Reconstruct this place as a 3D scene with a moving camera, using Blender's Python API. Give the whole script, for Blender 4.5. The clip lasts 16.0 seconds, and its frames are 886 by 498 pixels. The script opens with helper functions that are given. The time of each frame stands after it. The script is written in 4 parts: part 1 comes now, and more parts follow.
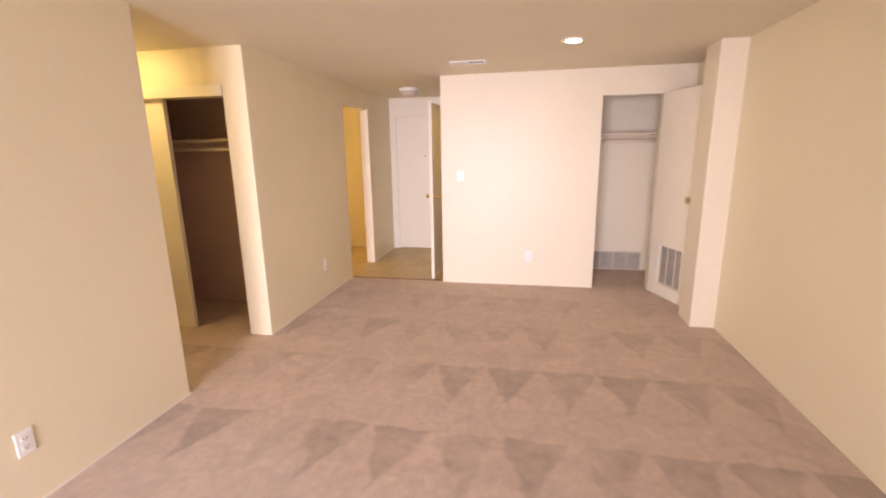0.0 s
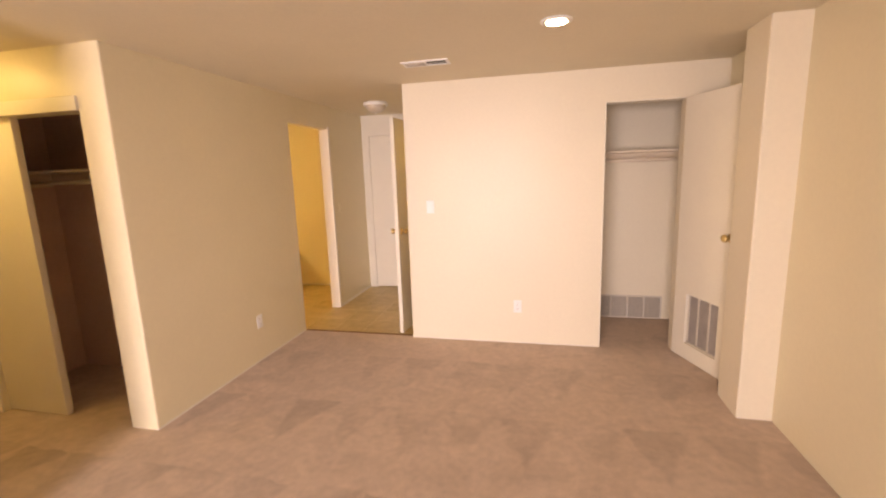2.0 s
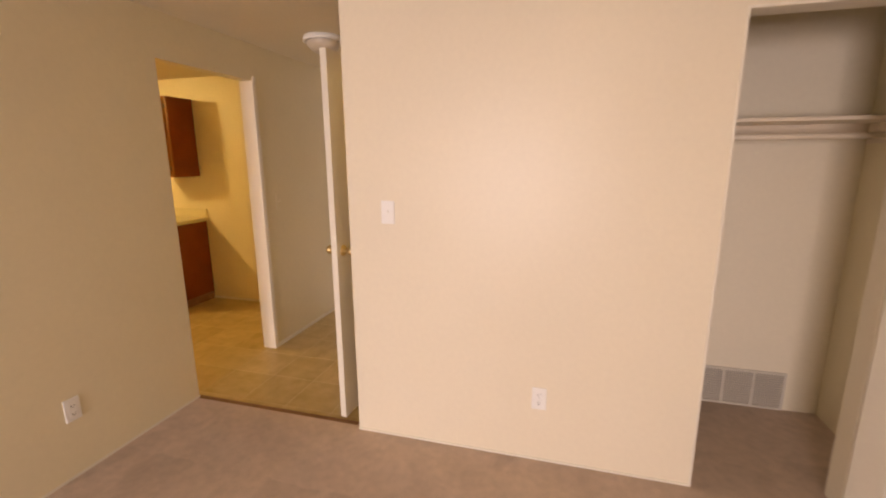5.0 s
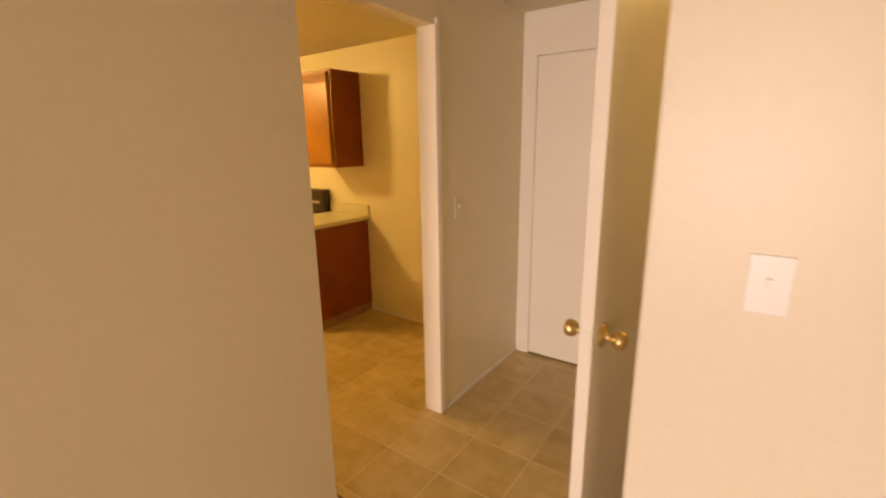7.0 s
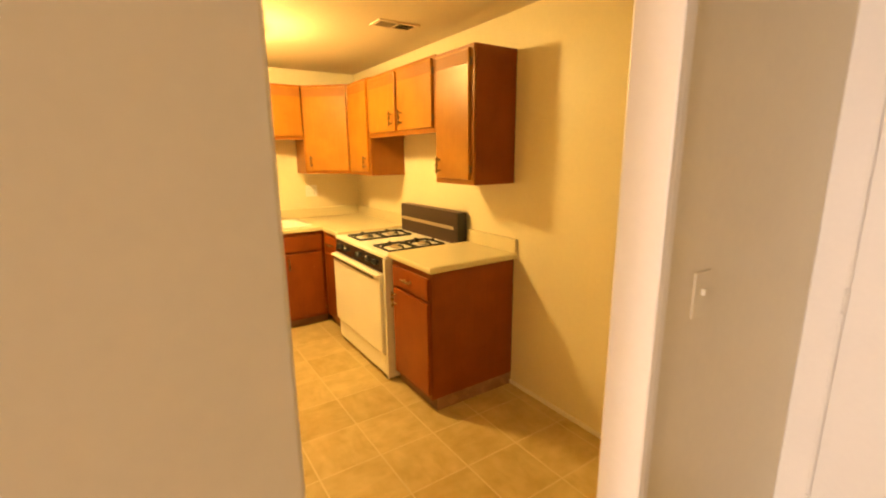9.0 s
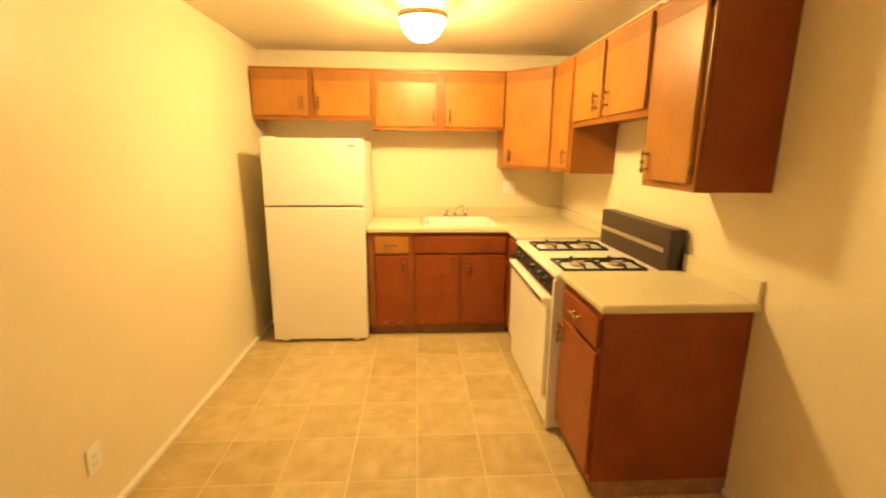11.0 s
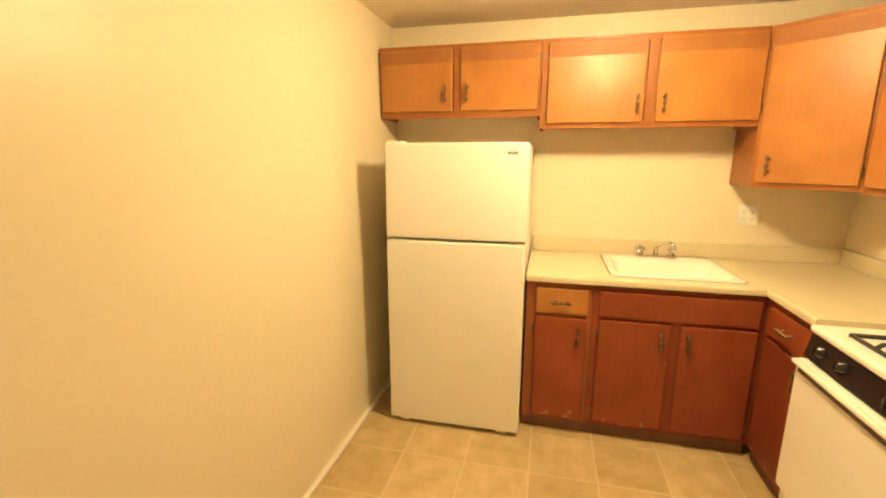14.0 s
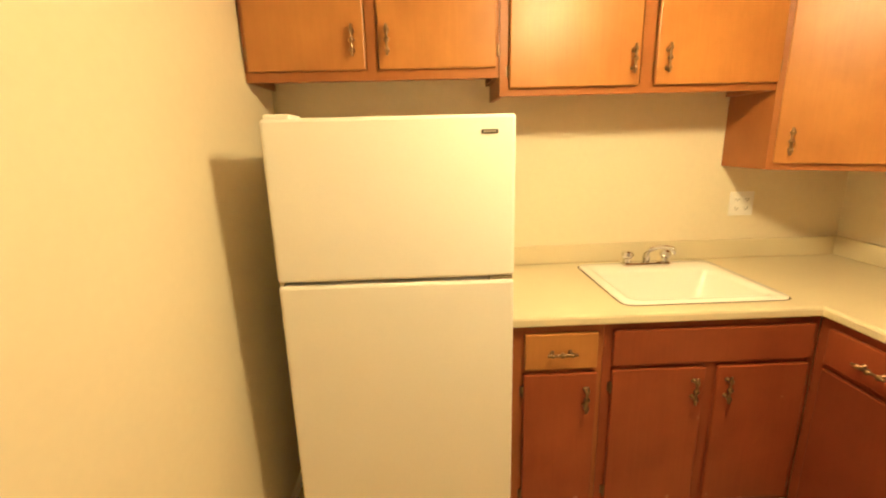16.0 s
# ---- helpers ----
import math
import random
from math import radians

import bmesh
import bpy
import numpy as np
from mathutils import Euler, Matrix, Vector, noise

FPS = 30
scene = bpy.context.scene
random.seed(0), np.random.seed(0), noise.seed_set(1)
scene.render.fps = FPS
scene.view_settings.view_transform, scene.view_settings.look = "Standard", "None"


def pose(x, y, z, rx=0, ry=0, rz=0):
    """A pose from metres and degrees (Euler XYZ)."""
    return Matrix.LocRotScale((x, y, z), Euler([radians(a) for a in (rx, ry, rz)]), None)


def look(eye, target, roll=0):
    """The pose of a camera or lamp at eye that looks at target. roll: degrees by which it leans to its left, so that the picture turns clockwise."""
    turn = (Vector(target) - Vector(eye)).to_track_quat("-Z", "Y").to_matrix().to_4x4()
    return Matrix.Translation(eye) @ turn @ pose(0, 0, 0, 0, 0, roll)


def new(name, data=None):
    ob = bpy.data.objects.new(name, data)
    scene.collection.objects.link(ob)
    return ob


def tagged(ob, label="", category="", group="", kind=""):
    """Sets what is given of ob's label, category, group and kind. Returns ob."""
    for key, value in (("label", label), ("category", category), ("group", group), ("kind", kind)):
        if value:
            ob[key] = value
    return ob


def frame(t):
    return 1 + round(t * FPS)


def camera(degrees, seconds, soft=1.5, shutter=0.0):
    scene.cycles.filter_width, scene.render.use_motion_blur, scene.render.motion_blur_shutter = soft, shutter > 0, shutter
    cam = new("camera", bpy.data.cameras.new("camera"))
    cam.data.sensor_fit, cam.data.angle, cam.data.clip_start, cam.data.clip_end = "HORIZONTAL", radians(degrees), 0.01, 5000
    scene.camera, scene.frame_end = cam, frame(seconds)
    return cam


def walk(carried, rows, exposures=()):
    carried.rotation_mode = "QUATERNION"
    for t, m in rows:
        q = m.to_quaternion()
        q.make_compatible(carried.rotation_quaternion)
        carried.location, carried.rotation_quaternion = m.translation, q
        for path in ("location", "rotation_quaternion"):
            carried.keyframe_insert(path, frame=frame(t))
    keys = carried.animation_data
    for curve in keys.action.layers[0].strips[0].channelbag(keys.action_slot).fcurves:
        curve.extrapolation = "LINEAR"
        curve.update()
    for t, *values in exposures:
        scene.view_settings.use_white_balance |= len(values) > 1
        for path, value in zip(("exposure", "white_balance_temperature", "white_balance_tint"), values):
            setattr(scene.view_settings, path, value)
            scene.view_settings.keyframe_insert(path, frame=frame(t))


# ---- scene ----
cam = camera(90.8, 16.0, soft=2.0, shutter=0.4)
PATH = [
    (0, (0.211, 0.203, 1.503), (-0.167, 2.118, 1.067), -0.9),
    (0.5, (0.341, 0.492, 1.502), (-0.162, 2.382, 1.083), -0.1),
    (1, (0.42, 0.739, 1.501), (-0.162, 2.608, 1.088), -0.7),
    (1.5, (0.418, 1.033, 1.518), (-0.121, 2.924, 1.151), -0.9),
    (2, (0.44, 1.284, 1.535), (-0.005, 3.203, 1.189), -1.9),
    (2.5, (0.55, 1.569, 1.541), (0.057, 3.483, 1.232), -0.7),
    (3, (0.621, 1.824, 1.539), (0.14, 3.739, 1.221), -0.1),
    (3.2, (0.609, 1.932, 1.526), (0.16, 3.856, 1.211), -0.1),
    (5.3, (0.173, 3.236, 1.498), (-0.394, 5.108, 1.084), -0.7),
    (5.5, (0.069, 3.343, 1.517), (-0.551, 5.206, 1.135), -1.4),
    (6, (-0.134, 3.583, 1.51), (-0.919, 5.379, 1.11), -1.0),
    (6.5, (-0.322, 3.835, 1.515), (-1.309, 5.516, 1.07), -0.7),
    (7, (-0.578, 4.068, 1.498), (-1.709, 5.65, 1.031), -0.8),
    (7.5, (-0.83, 4.289, 1.51), (-2.002, 5.842, 1.049), -2.1),
    (8, (-1.019, 4.563, 1.511), (-2.332, 5.994, 1.034), -1.6),
    (8.2, (-1.093, 4.652, 1.513), (-2.489, 6.006, 1.048), -1.3),
    (10.3, (-1.735, 5.371, 1.461), (-3.609, 5.94, 1.054), 0.8),
    (10.5, (-1.758, 5.414, 1.465), (-3.665, 5.858, 1.054), 1.1),
    (11, (-1.788, 5.47, 1.461), (-3.737, 5.589, 1.031), 0.5),
    (11.5, (-1.825, 5.47, 1.453), (-3.772, 5.374, 1.006), -0.5),
    (12, (-1.95, 5.447, 1.451), (-3.887, 5.236, 0.998), -0.7),
    (12.5, (-2.197, 5.405, 1.463), (-4.11, 5.038, 1.007), 1.0),
    (13, (-2.398, 5.346, 1.45), (-4.284, 4.867, 0.989), 1.2),
    (13.5, (-2.684, 5.266, 1.483), (-4.571, 4.749, 1.072), -0.1),
    (14, (-2.902, 5.177, 1.485), (-4.805, 4.721, 1.072), 0.1),
    (14.5, (-3.105, 4.998, 1.493), (-5.042, 4.74, 1.068), -1.2),
    (15, (-3.286, 4.901, 1.481), (-5.237, 4.753, 1.067), -0.7),
    (15.5, (-3.566, 4.83, 1.481), (-5.512, 4.731, 1.031), -1.3),
    (16, (-3.752, 4.827, 1.48), (-5.692, 4.884, 1.001), -1.5),
]
walk(cam, [(t, look(eye, target, roll)) for t, eye, target, roll in PATH],
     [(0.0, 0.03, 5250, 11), (2.0, -0.10, 5950, 11), (3.0, -0.17, 6150, 11), (5.5, -0.48, 5900, 9), (7.2, -0.28, 6600, 9), (8.2, 0.12, 6450, 8),
      (10.3, 0.18, 5800, 9), (12.5, 0.11, 4800, 11), (16.0, -0.18, 4600, 13)])

# ---- world and large lights ----
world = bpy.data.worlds.new("world")
scene.world = world
world.use_nodes = True
_sky = world.node_tree.nodes.new("ShaderNodeTexSky")
_sky.sky_type, _sky.sun_disc = "NISHITA", False
_sky.sun_elevation, _sky.sun_rotation = radians(40), radians(150)
world.node_tree.links.new(_sky.outputs[0], world.node_tree.nodes["Background"].inputs[0])
world.node_tree.nodes["Background"].inputs[1].default_value = 0.1

Z_CEIL = 2.29
WIN_X0, WIN_X1, WIN_Z0, WIN_Z1, REAR_Y = -1.80, 0.15, 0.05, 2.0, -3.4

_day = bpy.data.lights.new("window_daylight", "AREA")
_day.shape, _day.size, _day.size_y = "RECTANGLE", WIN_X1 - WIN_X0 - 0.1, WIN_Z1 - WIN_Z0 - 0.1
_day.energy, _day.color = 108, (1.0, 0.78, 0.705)
_day.spread = radians(78)
_dayob = new("window_daylight", _day)
_dayob.matrix_world = look(((WIN_X0 + WIN_X1) / 2, REAR_Y + 0.02, (WIN_Z0 + WIN_Z1) / 2), ((WIN_X0 + WIN_X1) / 2 - 0.1, 4, 0.1))

KITCHEN_GLOW, CAN_GLOW, CORRIDOR_GLOW = 258.0, 200.0, 60.0
BULB = (1.0, 0.615, 0.175)


# ---- materials ----
def material(name, colour, rough=0.5, metal=0.0, grain=0.0, grain_scale=200.0, stain=0.0, stain_scale=2.0, bump=0.0, bump_scale=150.0,
             island=0.0, piece=0.0, spec=0.5, coat=0.0):
    """A Principled material with fine grain, broad stains, relief and variation from piece to piece."""
    m = bpy.data.materials.new(name)
    m.use_nodes = True
    n, l = m.node_tree.nodes, m.node_tree.links
    p = n["Principled BSDF"]
    p.inputs["Roughness"].default_value = rough
    p.inputs["Metallic"].default_value = metal
    p.inputs["Specular IOR Level"].default_value = spec
    p.inputs["Coat Weight"].default_value = coat
    p.inputs["Coat Roughness"].default_value = 0.15
    co = n.new("ShaderNodeNewGeometry")
    factor = None

    def scaled(socket, amount):
        """1 +- amount, from a 0 to 1 socket."""
        r = n.new("ShaderNodeMapRange")
        r.inputs["To Min"].default_value, r.inputs["To Max"].default_value = 1 - amount, 1 + amount
        l.new(socket, r.inputs["Value"])
        return r.outputs[0]

    def times(a, b):
        if a is None:
            return b
        k = n.new("ShaderNodeMath")
        k.operation = "MULTIPLY"
        l.new(a, k.inputs[0])
        l.new(b, k.inputs[1])
        return k.outputs[0]

    def noisy(scale, detail=3.0):
        t = n.new("ShaderNodeTexNoise")
        t.inputs["Scale"].default_value, t.inputs["Detail"].default_value = scale, detail
        l.new(co.outputs["Position"], t.inputs["Vector"])
        return t.outputs["Fac"]

    if grain:
        factor = times(factor, scaled(noisy(grain_scale), grain * 1.6))
    if stain:
        factor = times(factor, scaled(noisy(stain_scale, 5.0), stain * 1.8))
    if piece:
        factor = times(factor, scaled(n.new("ShaderNodeObjectInfo").outputs["Random"], piece))
    if island:
        factor = times(factor, scaled(co.outputs["Random Per Island"], island))
    if factor is None:
        p.inputs["Base Color"].default_value = (*colour, 1)
    else:
        mix = n.new("ShaderNodeVectorMath")
        mix.operation = "SCALE"
        mix.inputs[0].default_value = colour
        l.new(factor, mix.inputs["Scale"])
        l.new(mix.outputs[0], p.inputs["Base Color"])
    if bump:
        b = n.new("ShaderNodeBump")
        b.inputs["Strength"].default_value, b.inputs["Distance"].default_value = bump, 0.002
        l.new(noisy(bump_scale, 2.0), b.inputs["Height"])
        l.new(b.outputs[0], p.inputs["Normal"])
    return m


def glowing(name, colour, strength):
    m = bpy.data.materials.new(name)
    m.use_nodes = True
    p = m.node_tree.nodes["Principled BSDF"]
    p.inputs["Base Color"].default_value = (0.8, 0.78, 0.7, 1)
    p.inputs["Emission Color"].default_value = (*colour, 1)
    p.inputs["Emission Strength"].default_value = strength
    return m


PAINT = material("cream_wall_paint", (0.82, 0.742, 0.53), 0.38, spec=0.36, grain=0.02, grain_scale=40, stain=0.03, stain_scale=1.3, bump=0.05, bump_scale=90)
ENDPAINT = material("pale_wall_paint", (0.84, 0.768, 0.605), 0.38, spec=0.36, grain=0.02, grain_scale=40, stain=0.03, stain_scale=1.1, bump=0.05, bump_scale=90)
CEILING = material("ceiling_paint", (0.78, 0.71, 0.54), 0.7, grain=0.03, grain_scale=60, stain=0.03, bump=0.3, bump_scale=120)
TRIM = material("white_trim_paint", (0.85, 0.80, 0.68), 0.38, grain=0.015, grain_scale=60, stain=0.03, stain_scale=4, bump=0.05, bump_scale=60)
DOORPAINT = material("white_door_paint", (0.85, 0.80, 0.68), 0.42, grain=0.015, grain_scale=50, stain=0.03, stain_scale=3, bump=0.06, bump_scale=70)
BRASS = material("polished_brass", (0.74, 0.58, 0.27), 0.28, 1.0, grain=0.04, grain_scale=90)
PLASTIC = material("white_plastic", (0.90, 0.89, 0.86), 0.3, grain=0.01, stain=0.02, stain_scale=15)
DARKSLOT = material("dark_slot", (0.03, 0.028, 0.025), 0.8, grain=0.1)
GRILLE = material("painted_grille_metal", (0.62, 0.57, 0.48), 0.45, grain=0.03, stain=0.06, stain_scale=12)
FILTER = material("grey_filter", (0.33, 0.30, 0.275), 0.9, grain=0.15, grain_scale=300, stain=0.15, stain_scale=10)


# ---- mesh helpers ----
def box(bm, x0, x1, y0, y1, z0, z1, bevel=0.0, m=None):
    """An axis-parallel box; bevel rounds its edges; m turns it afterwards."""
    tmp = bmesh.new() if bevel else bm
    v = [tmp.verts.new((x, y, z)) for x in (x0, x1) for y in (y0, y1) for z in (z0, z1)]
    for q in ((0, 1, 3, 2), (4, 6, 7, 5), (0, 4, 5, 1), (2, 3, 7, 6), (0, 2, 6, 4), (1, 5, 7, 3)):
        tmp.faces.new([v[i] for i in q])
    if bevel:
        bmesh.ops.bevel(tmp, geom=tmp.edges[:], offset=bevel, segments=2, affect="EDGES", profile=0.5)
        merge(bm, tmp, m)
        tmp.free()
    elif m is not None:
        bmesh.ops.transform(bm, matrix=m, verts=v)


def merge(bm, other, m=None):
    new_v = {}
    for v in other.verts:
        new_v[v] = bm.verts.new(m @ v.co if m is not None else v.co)
    for f in other.faces:
        g = bm.faces.new([new_v[v] for v in f.verts])
        g.smooth = f.smooth


def lathe(bm, profile, segments=32, m=None, smooth=True):
    """A turned shape about z from (radius, height) pairs."""
    rings = []
    for r, z in profile:
        if r < 1e-6:
            rings.append([bm.verts.new((0, 0, z))])
        else:
            rings.append([bm.verts.new((r * math.cos(2 * math.pi * k / segments), r * math.sin(2 * math.pi * k / segments), z)) for k in range(segments)])
    made = [v for ring in rings for v in ring]
    for a, b in zip(rings, rings[1:]):
        for k in range(segments):
            j = (k + 1) % segments
            loop = [a[k % len(a)], a[j % len(a)], b[j % len(b)], b[k % len(b)]]
            loop = [v for i, v in enumerate(loop) if v not in loop[:i]]
            if len(loop) > 2:
                bm.faces.new(loop).smooth = smooth
    if m is not None:
        bmesh.ops.transform(bm, matrix=m, verts=made)


def tube(bm, points, radius, segments=10):
    """A round bar along points."""
    pts = [Vector(p) for p in points]
    rings = []
    for i, p in enumerate(pts):
        d = (pts[min(i + 1, len(pts) - 1)] - pts[max(i - 1, 0)]).normalized()
        side = d.cross((0, 0, 1)) if abs(d.z) < 0.9 else d.cross((1, 0, 0))
        side.normalize()
        up = side.cross(d)
        r = radius[i] if isinstance(radius, (list, tuple)) else radius
        rings.append([bm.verts.new(p + r * (math.cos(2 * math.pi * k / segments) * side + math.sin(2 * math.pi * k / segments) * up)) for k in range(segments)])
    for a, b in zip(rings, rings[1:]):
        for k in range(segments):
            bm.faces.new([a[k], a[(k + 1) % segments], b[(k + 1) % segments], b[k]]).smooth = True
    bm.faces.new(rings[0])
    bm.faces.new(rings[-1][::-1])


def mesh_of(name, bm, mat):
    bmesh.ops.recalc_face_normals(bm, faces=bm.faces[:])
    me = bpy.data.meshes.new(name)
    bm.to_mesh(me)
    bm.free()
    for one in mat if isinstance(mat, (list, tuple)) else (mat,):
        me.materials.append(one)
    return me


def part(name, bm, mat, parent, label=""):
    """One mesh object under a thing or a part; coordinates are the parent's own."""
    ob = new(name, mesh_of(name, bm, mat))
    ob.parent = parent
    return tagged(ob, label)


def thing(name, m, label, category, group=""):
    """An empty at the base of a thing, which parents its parts."""
    ob = new(name)
    ob.empty_display_size = 0.1
    ob.matrix_world = m
    return tagged(ob, label, category, group)


def structure(name, bm, mat, label, category):
    return tagged(new(name, mesh_of(name, bm, mat)), label, category, "", "structure")


def boxes(*specs, bevel=0.0):
    bm = bmesh.new()
    for s in specs:
        box(bm, *s, bevel=bevel)
    return bm


def slab(bm, xs, ys, gone, z0, z1):
    """A plate on a grid of lines, without the cells in gone."""
    at = {}

    def v(i, j, z):
        if (i, j, z) not in at:
            at[(i, j, z)] = bm.verts.new((xs[i], ys[j], z))
        return at[(i, j, z)]

    cells = {(i, j) for i in range(len(xs) - 1) for j in range(len(ys) - 1)} - set(gone)
    for i, j in cells:
        bm.faces.new([v(i, j, z1), v(i + 1, j, z1), v(i + 1, j + 1, z1), v(i, j + 1, z1)])
        bm.faces.new([v(i, j, z0), v(i, j + 1, z0), v(i + 1, j + 1, z0), v(i + 1, j, z0)])
        for (di, dj), a, b in (((-1, 0), (i, j), (i, j + 1)), ((1, 0), (i + 1, j + 1), (i + 1, j)), ((0, -1), (i + 1, j), (i, j)), ((0, 1), (i, j + 1), (i + 1, j + 1))):
            if (i + di, j + dj) not in cells:
                bm.faces.new([v(*a, z1), v(*a, z0), v(*b, z0), v(*b, z1)])


def rounded(bm, corners, r=0.009):
    """Rounds the upright edges of a wall that stand at the given plan points."""
    edges = [e for e in bm.edges if abs(e.verts[0].co.z - e.verts[1].co.z) > 1.0
             and any(all(abs(v.co.x - x) < 1e-4 and abs(v.co.y - y) < 1e-4 for v in e.verts) for x, y in corners)]
    bmesh.ops.bevel(bm, geom=edges, offset=r, segments=3, affect="EDGES", profile=0.5)
    return bm


# ---- the large structure ----
H = Z_CEIL
X_L, X_R, Y_W = -1.89, 1.78, 5.05          # living room: left wall, right wall, end wall
K_X0, K_X1, K_Y0, K_Y1 = -5.78, -1.98, 4.160, 6.82   # kitchen inside
DOOR_Y0, DOOR_Y1, DOOR_H = 5.09, 5.865, 2.04         # kitchen doorway
BEV = 0.012

# walls round the living room
structure("wall_west_1", rounded(boxes((X_L - 0.11, X_L, REAR_Y - 0.1, 2.385, 0, H)), [(X_L, 2.385)]), PAINT, "cream painted wall with an outside corner", "wall")
structure("wall_east", boxes((X_R, X_R + 0.1, REAR_Y - 0.1, 6.0, 0, H)), PAINT, "long cream painted wall", "wall")
structure("wall_pillar", rounded(boxes((1.59, X_R, 4.04, 4.34, 0, H)), [(1.59, 4.04), (1.59, 4.34)]), ENDPAINT, "cream painted boxed-out pillar", "wall")
structure("wall_rear", boxes((X_L - 0.11, WIN_X0, REAR_Y - 0.1, REAR_Y, 0, H), (WIN_X1, X_R + 0.1, REAR_Y - 0.1, REAR_Y, 0, H),
                             (WIN_X0, WIN_X1, REAR_Y - 0.1, REAR_Y, WIN_Z1, H), (WIN_X0, WIN_X1, REAR_Y - 0.1, REAR_Y, 0, WIN_Z0)),
          PAINT, "cream painted wall with a wide window", "wall")
CL_X0, CL_X1 = 0.915, 1.49                 # utility closet opening in the end wall
structure("wall_end", rounded(boxes((-0.752, CL_X0, Y_W, Y_W + 0.11, 0, H), (CL_X1, X_R, Y_W, Y_W + 0.11, 0, H), (CL_X0, CL_X1, Y_W, Y_W + 0.11, 2.035, H)), [(-0.752, Y_W)]),
          ENDPAINT, "cream painted end wall with a closet opening", "wall")
structure("wall_closet_back", boxes((0.70, X_R, 5.88, 5.98, 0, H)), ENDPAINT, "cream back wall of a shallow closet", "wall")
structure("wall_closet_side", boxes((0.78, 0.88, Y_W + 0.11, 5.88, 0, H)), PAINT, "cream side wall of a shallow closet", "wall")
# wall between living room and kitchen, with the doorway
structure("wall_west_2", rounded(boxes((K_X1, X_L, 3.31 + 0.1, DOOR_Y0, 0, DOOR_H), (K_X1, X_L, DOOR_Y1, K_Y1, 0, DOOR_H), (K_X1, X_L, 3.31 + 0.1, K_Y1, DOOR_H, H)), [(X_L, DOOR_Y0), (K_X1, DOOR_Y0)], 0.006),
          PAINT, "cream painted wall with an open kitchen doorway", "wall")
# wardrobe closet front and dressing corridor
WC_X0, WC_X1, WC_H = -3.16, -2.085, 1.94
structure("wall_wardrobe", rounded(boxes((-4.3, WC_X0, 3.31, 3.41, 0, H), (WC_X1, X_L, 3.31, 3.41, 0, H), (WC_X0, WC_X1, 3.31, 3.41, WC_H, H)), [(X_L, 3.31)]),
          PAINT, "cream painted wall with a wardrobe opening", "wall")
structure("wall_corridor_south", boxes((-4.3, X_L - 0.11, 2.285, 2.385, 0, H)), PAINT, "cream painted corridor wall", "wall")
structure("wall_corridor_end", boxes((-4.4, -4.3, 2.285, 3.41, 0, H)), PAINT, "cream painted corridor end wall", "wall")
structure("wall_wardrobe_side", boxes((-3.5, -3.4, 3.41, 4.065, 0, H)), PAINT, "cream side wall inside a wardrobe", "wall")
# thin added lining; the pinkish bounce light inside is put into its colour
CLOSET_TINT = material("pink_light_closet_tint", (0.74, 0.545, 0.45), 0.7, spec=0.25, grain=0.04, grain_scale=30, stain=0.08, stain_scale=2.0, bump=0.08, bump_scale=80)
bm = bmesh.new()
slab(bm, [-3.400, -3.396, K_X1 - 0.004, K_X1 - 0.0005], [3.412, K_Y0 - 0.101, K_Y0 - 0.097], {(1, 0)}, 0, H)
structure("wall_wardrobe_lining", bm, CLOSET_TINT, "added wardrobe lining with the pinkish inside light put into its colour", "wall")
# kitchen
bm = boxes((K_X0 - 0.1, K_X1, K_Y0 - 0.095, K_Y0 - 0.010, 0, H))
for v in bm.verts:                         # a little out of plumb
    if v.co.y > K_Y0 - 0.02 and v.co.z < 1:
        v.co.y = K_Y0 + 0.036
structure("wall_kitchen_south", bm, PAINT, "cream painted kitchen wall", "wall")
structure("wall_kitchen_west", boxes((K_X0 - 0.1, K_X0, K_Y0 - 0.04, K_Y1, 0, H)), PAINT, "cream painted kitchen wall behind the sink", "wall")
FD_X0, FD_X1 = -1.80, -0.90                # front door opening
structure("wall_north", boxes((K_X0 - 0.1, FD_X0, K_Y1, K_Y1 + 0.12, 0, H), (FD_X1, 0.80, K_Y1, K_Y1 + 0.12, 0, H), (FD_X0, FD_X1, K_Y1, K_Y1 + 0.12, 2.04, H)),
          PAINT, "cream painted wall with the front door", "wall")
HD_Y0, HD_Y1 = 5.17, 5.87                  # hall closet opening
structure("wall_hall_east", boxes((-0.767, -0.675, HD_Y1, K_Y1, 0, H), (-0.767, -0.675, HD_Y0 - 0.01, HD_Y1, 2.04, H)),
          PAINT, "cream painted hall wall with a closet doorway", "wall")
structure("wall_hall_closet", boxes((0.0, 0.1, Y_W + 0.11, K_Y1, 0, H)), PAINT, "cream back wall of the hall closet", "wall")
structure("ceiling", boxes((-6.0, 2.0, -1.5, 7.1, H, H + 0.12)), CEILING, "cream painted ceiling with fine texture", "ceiling")


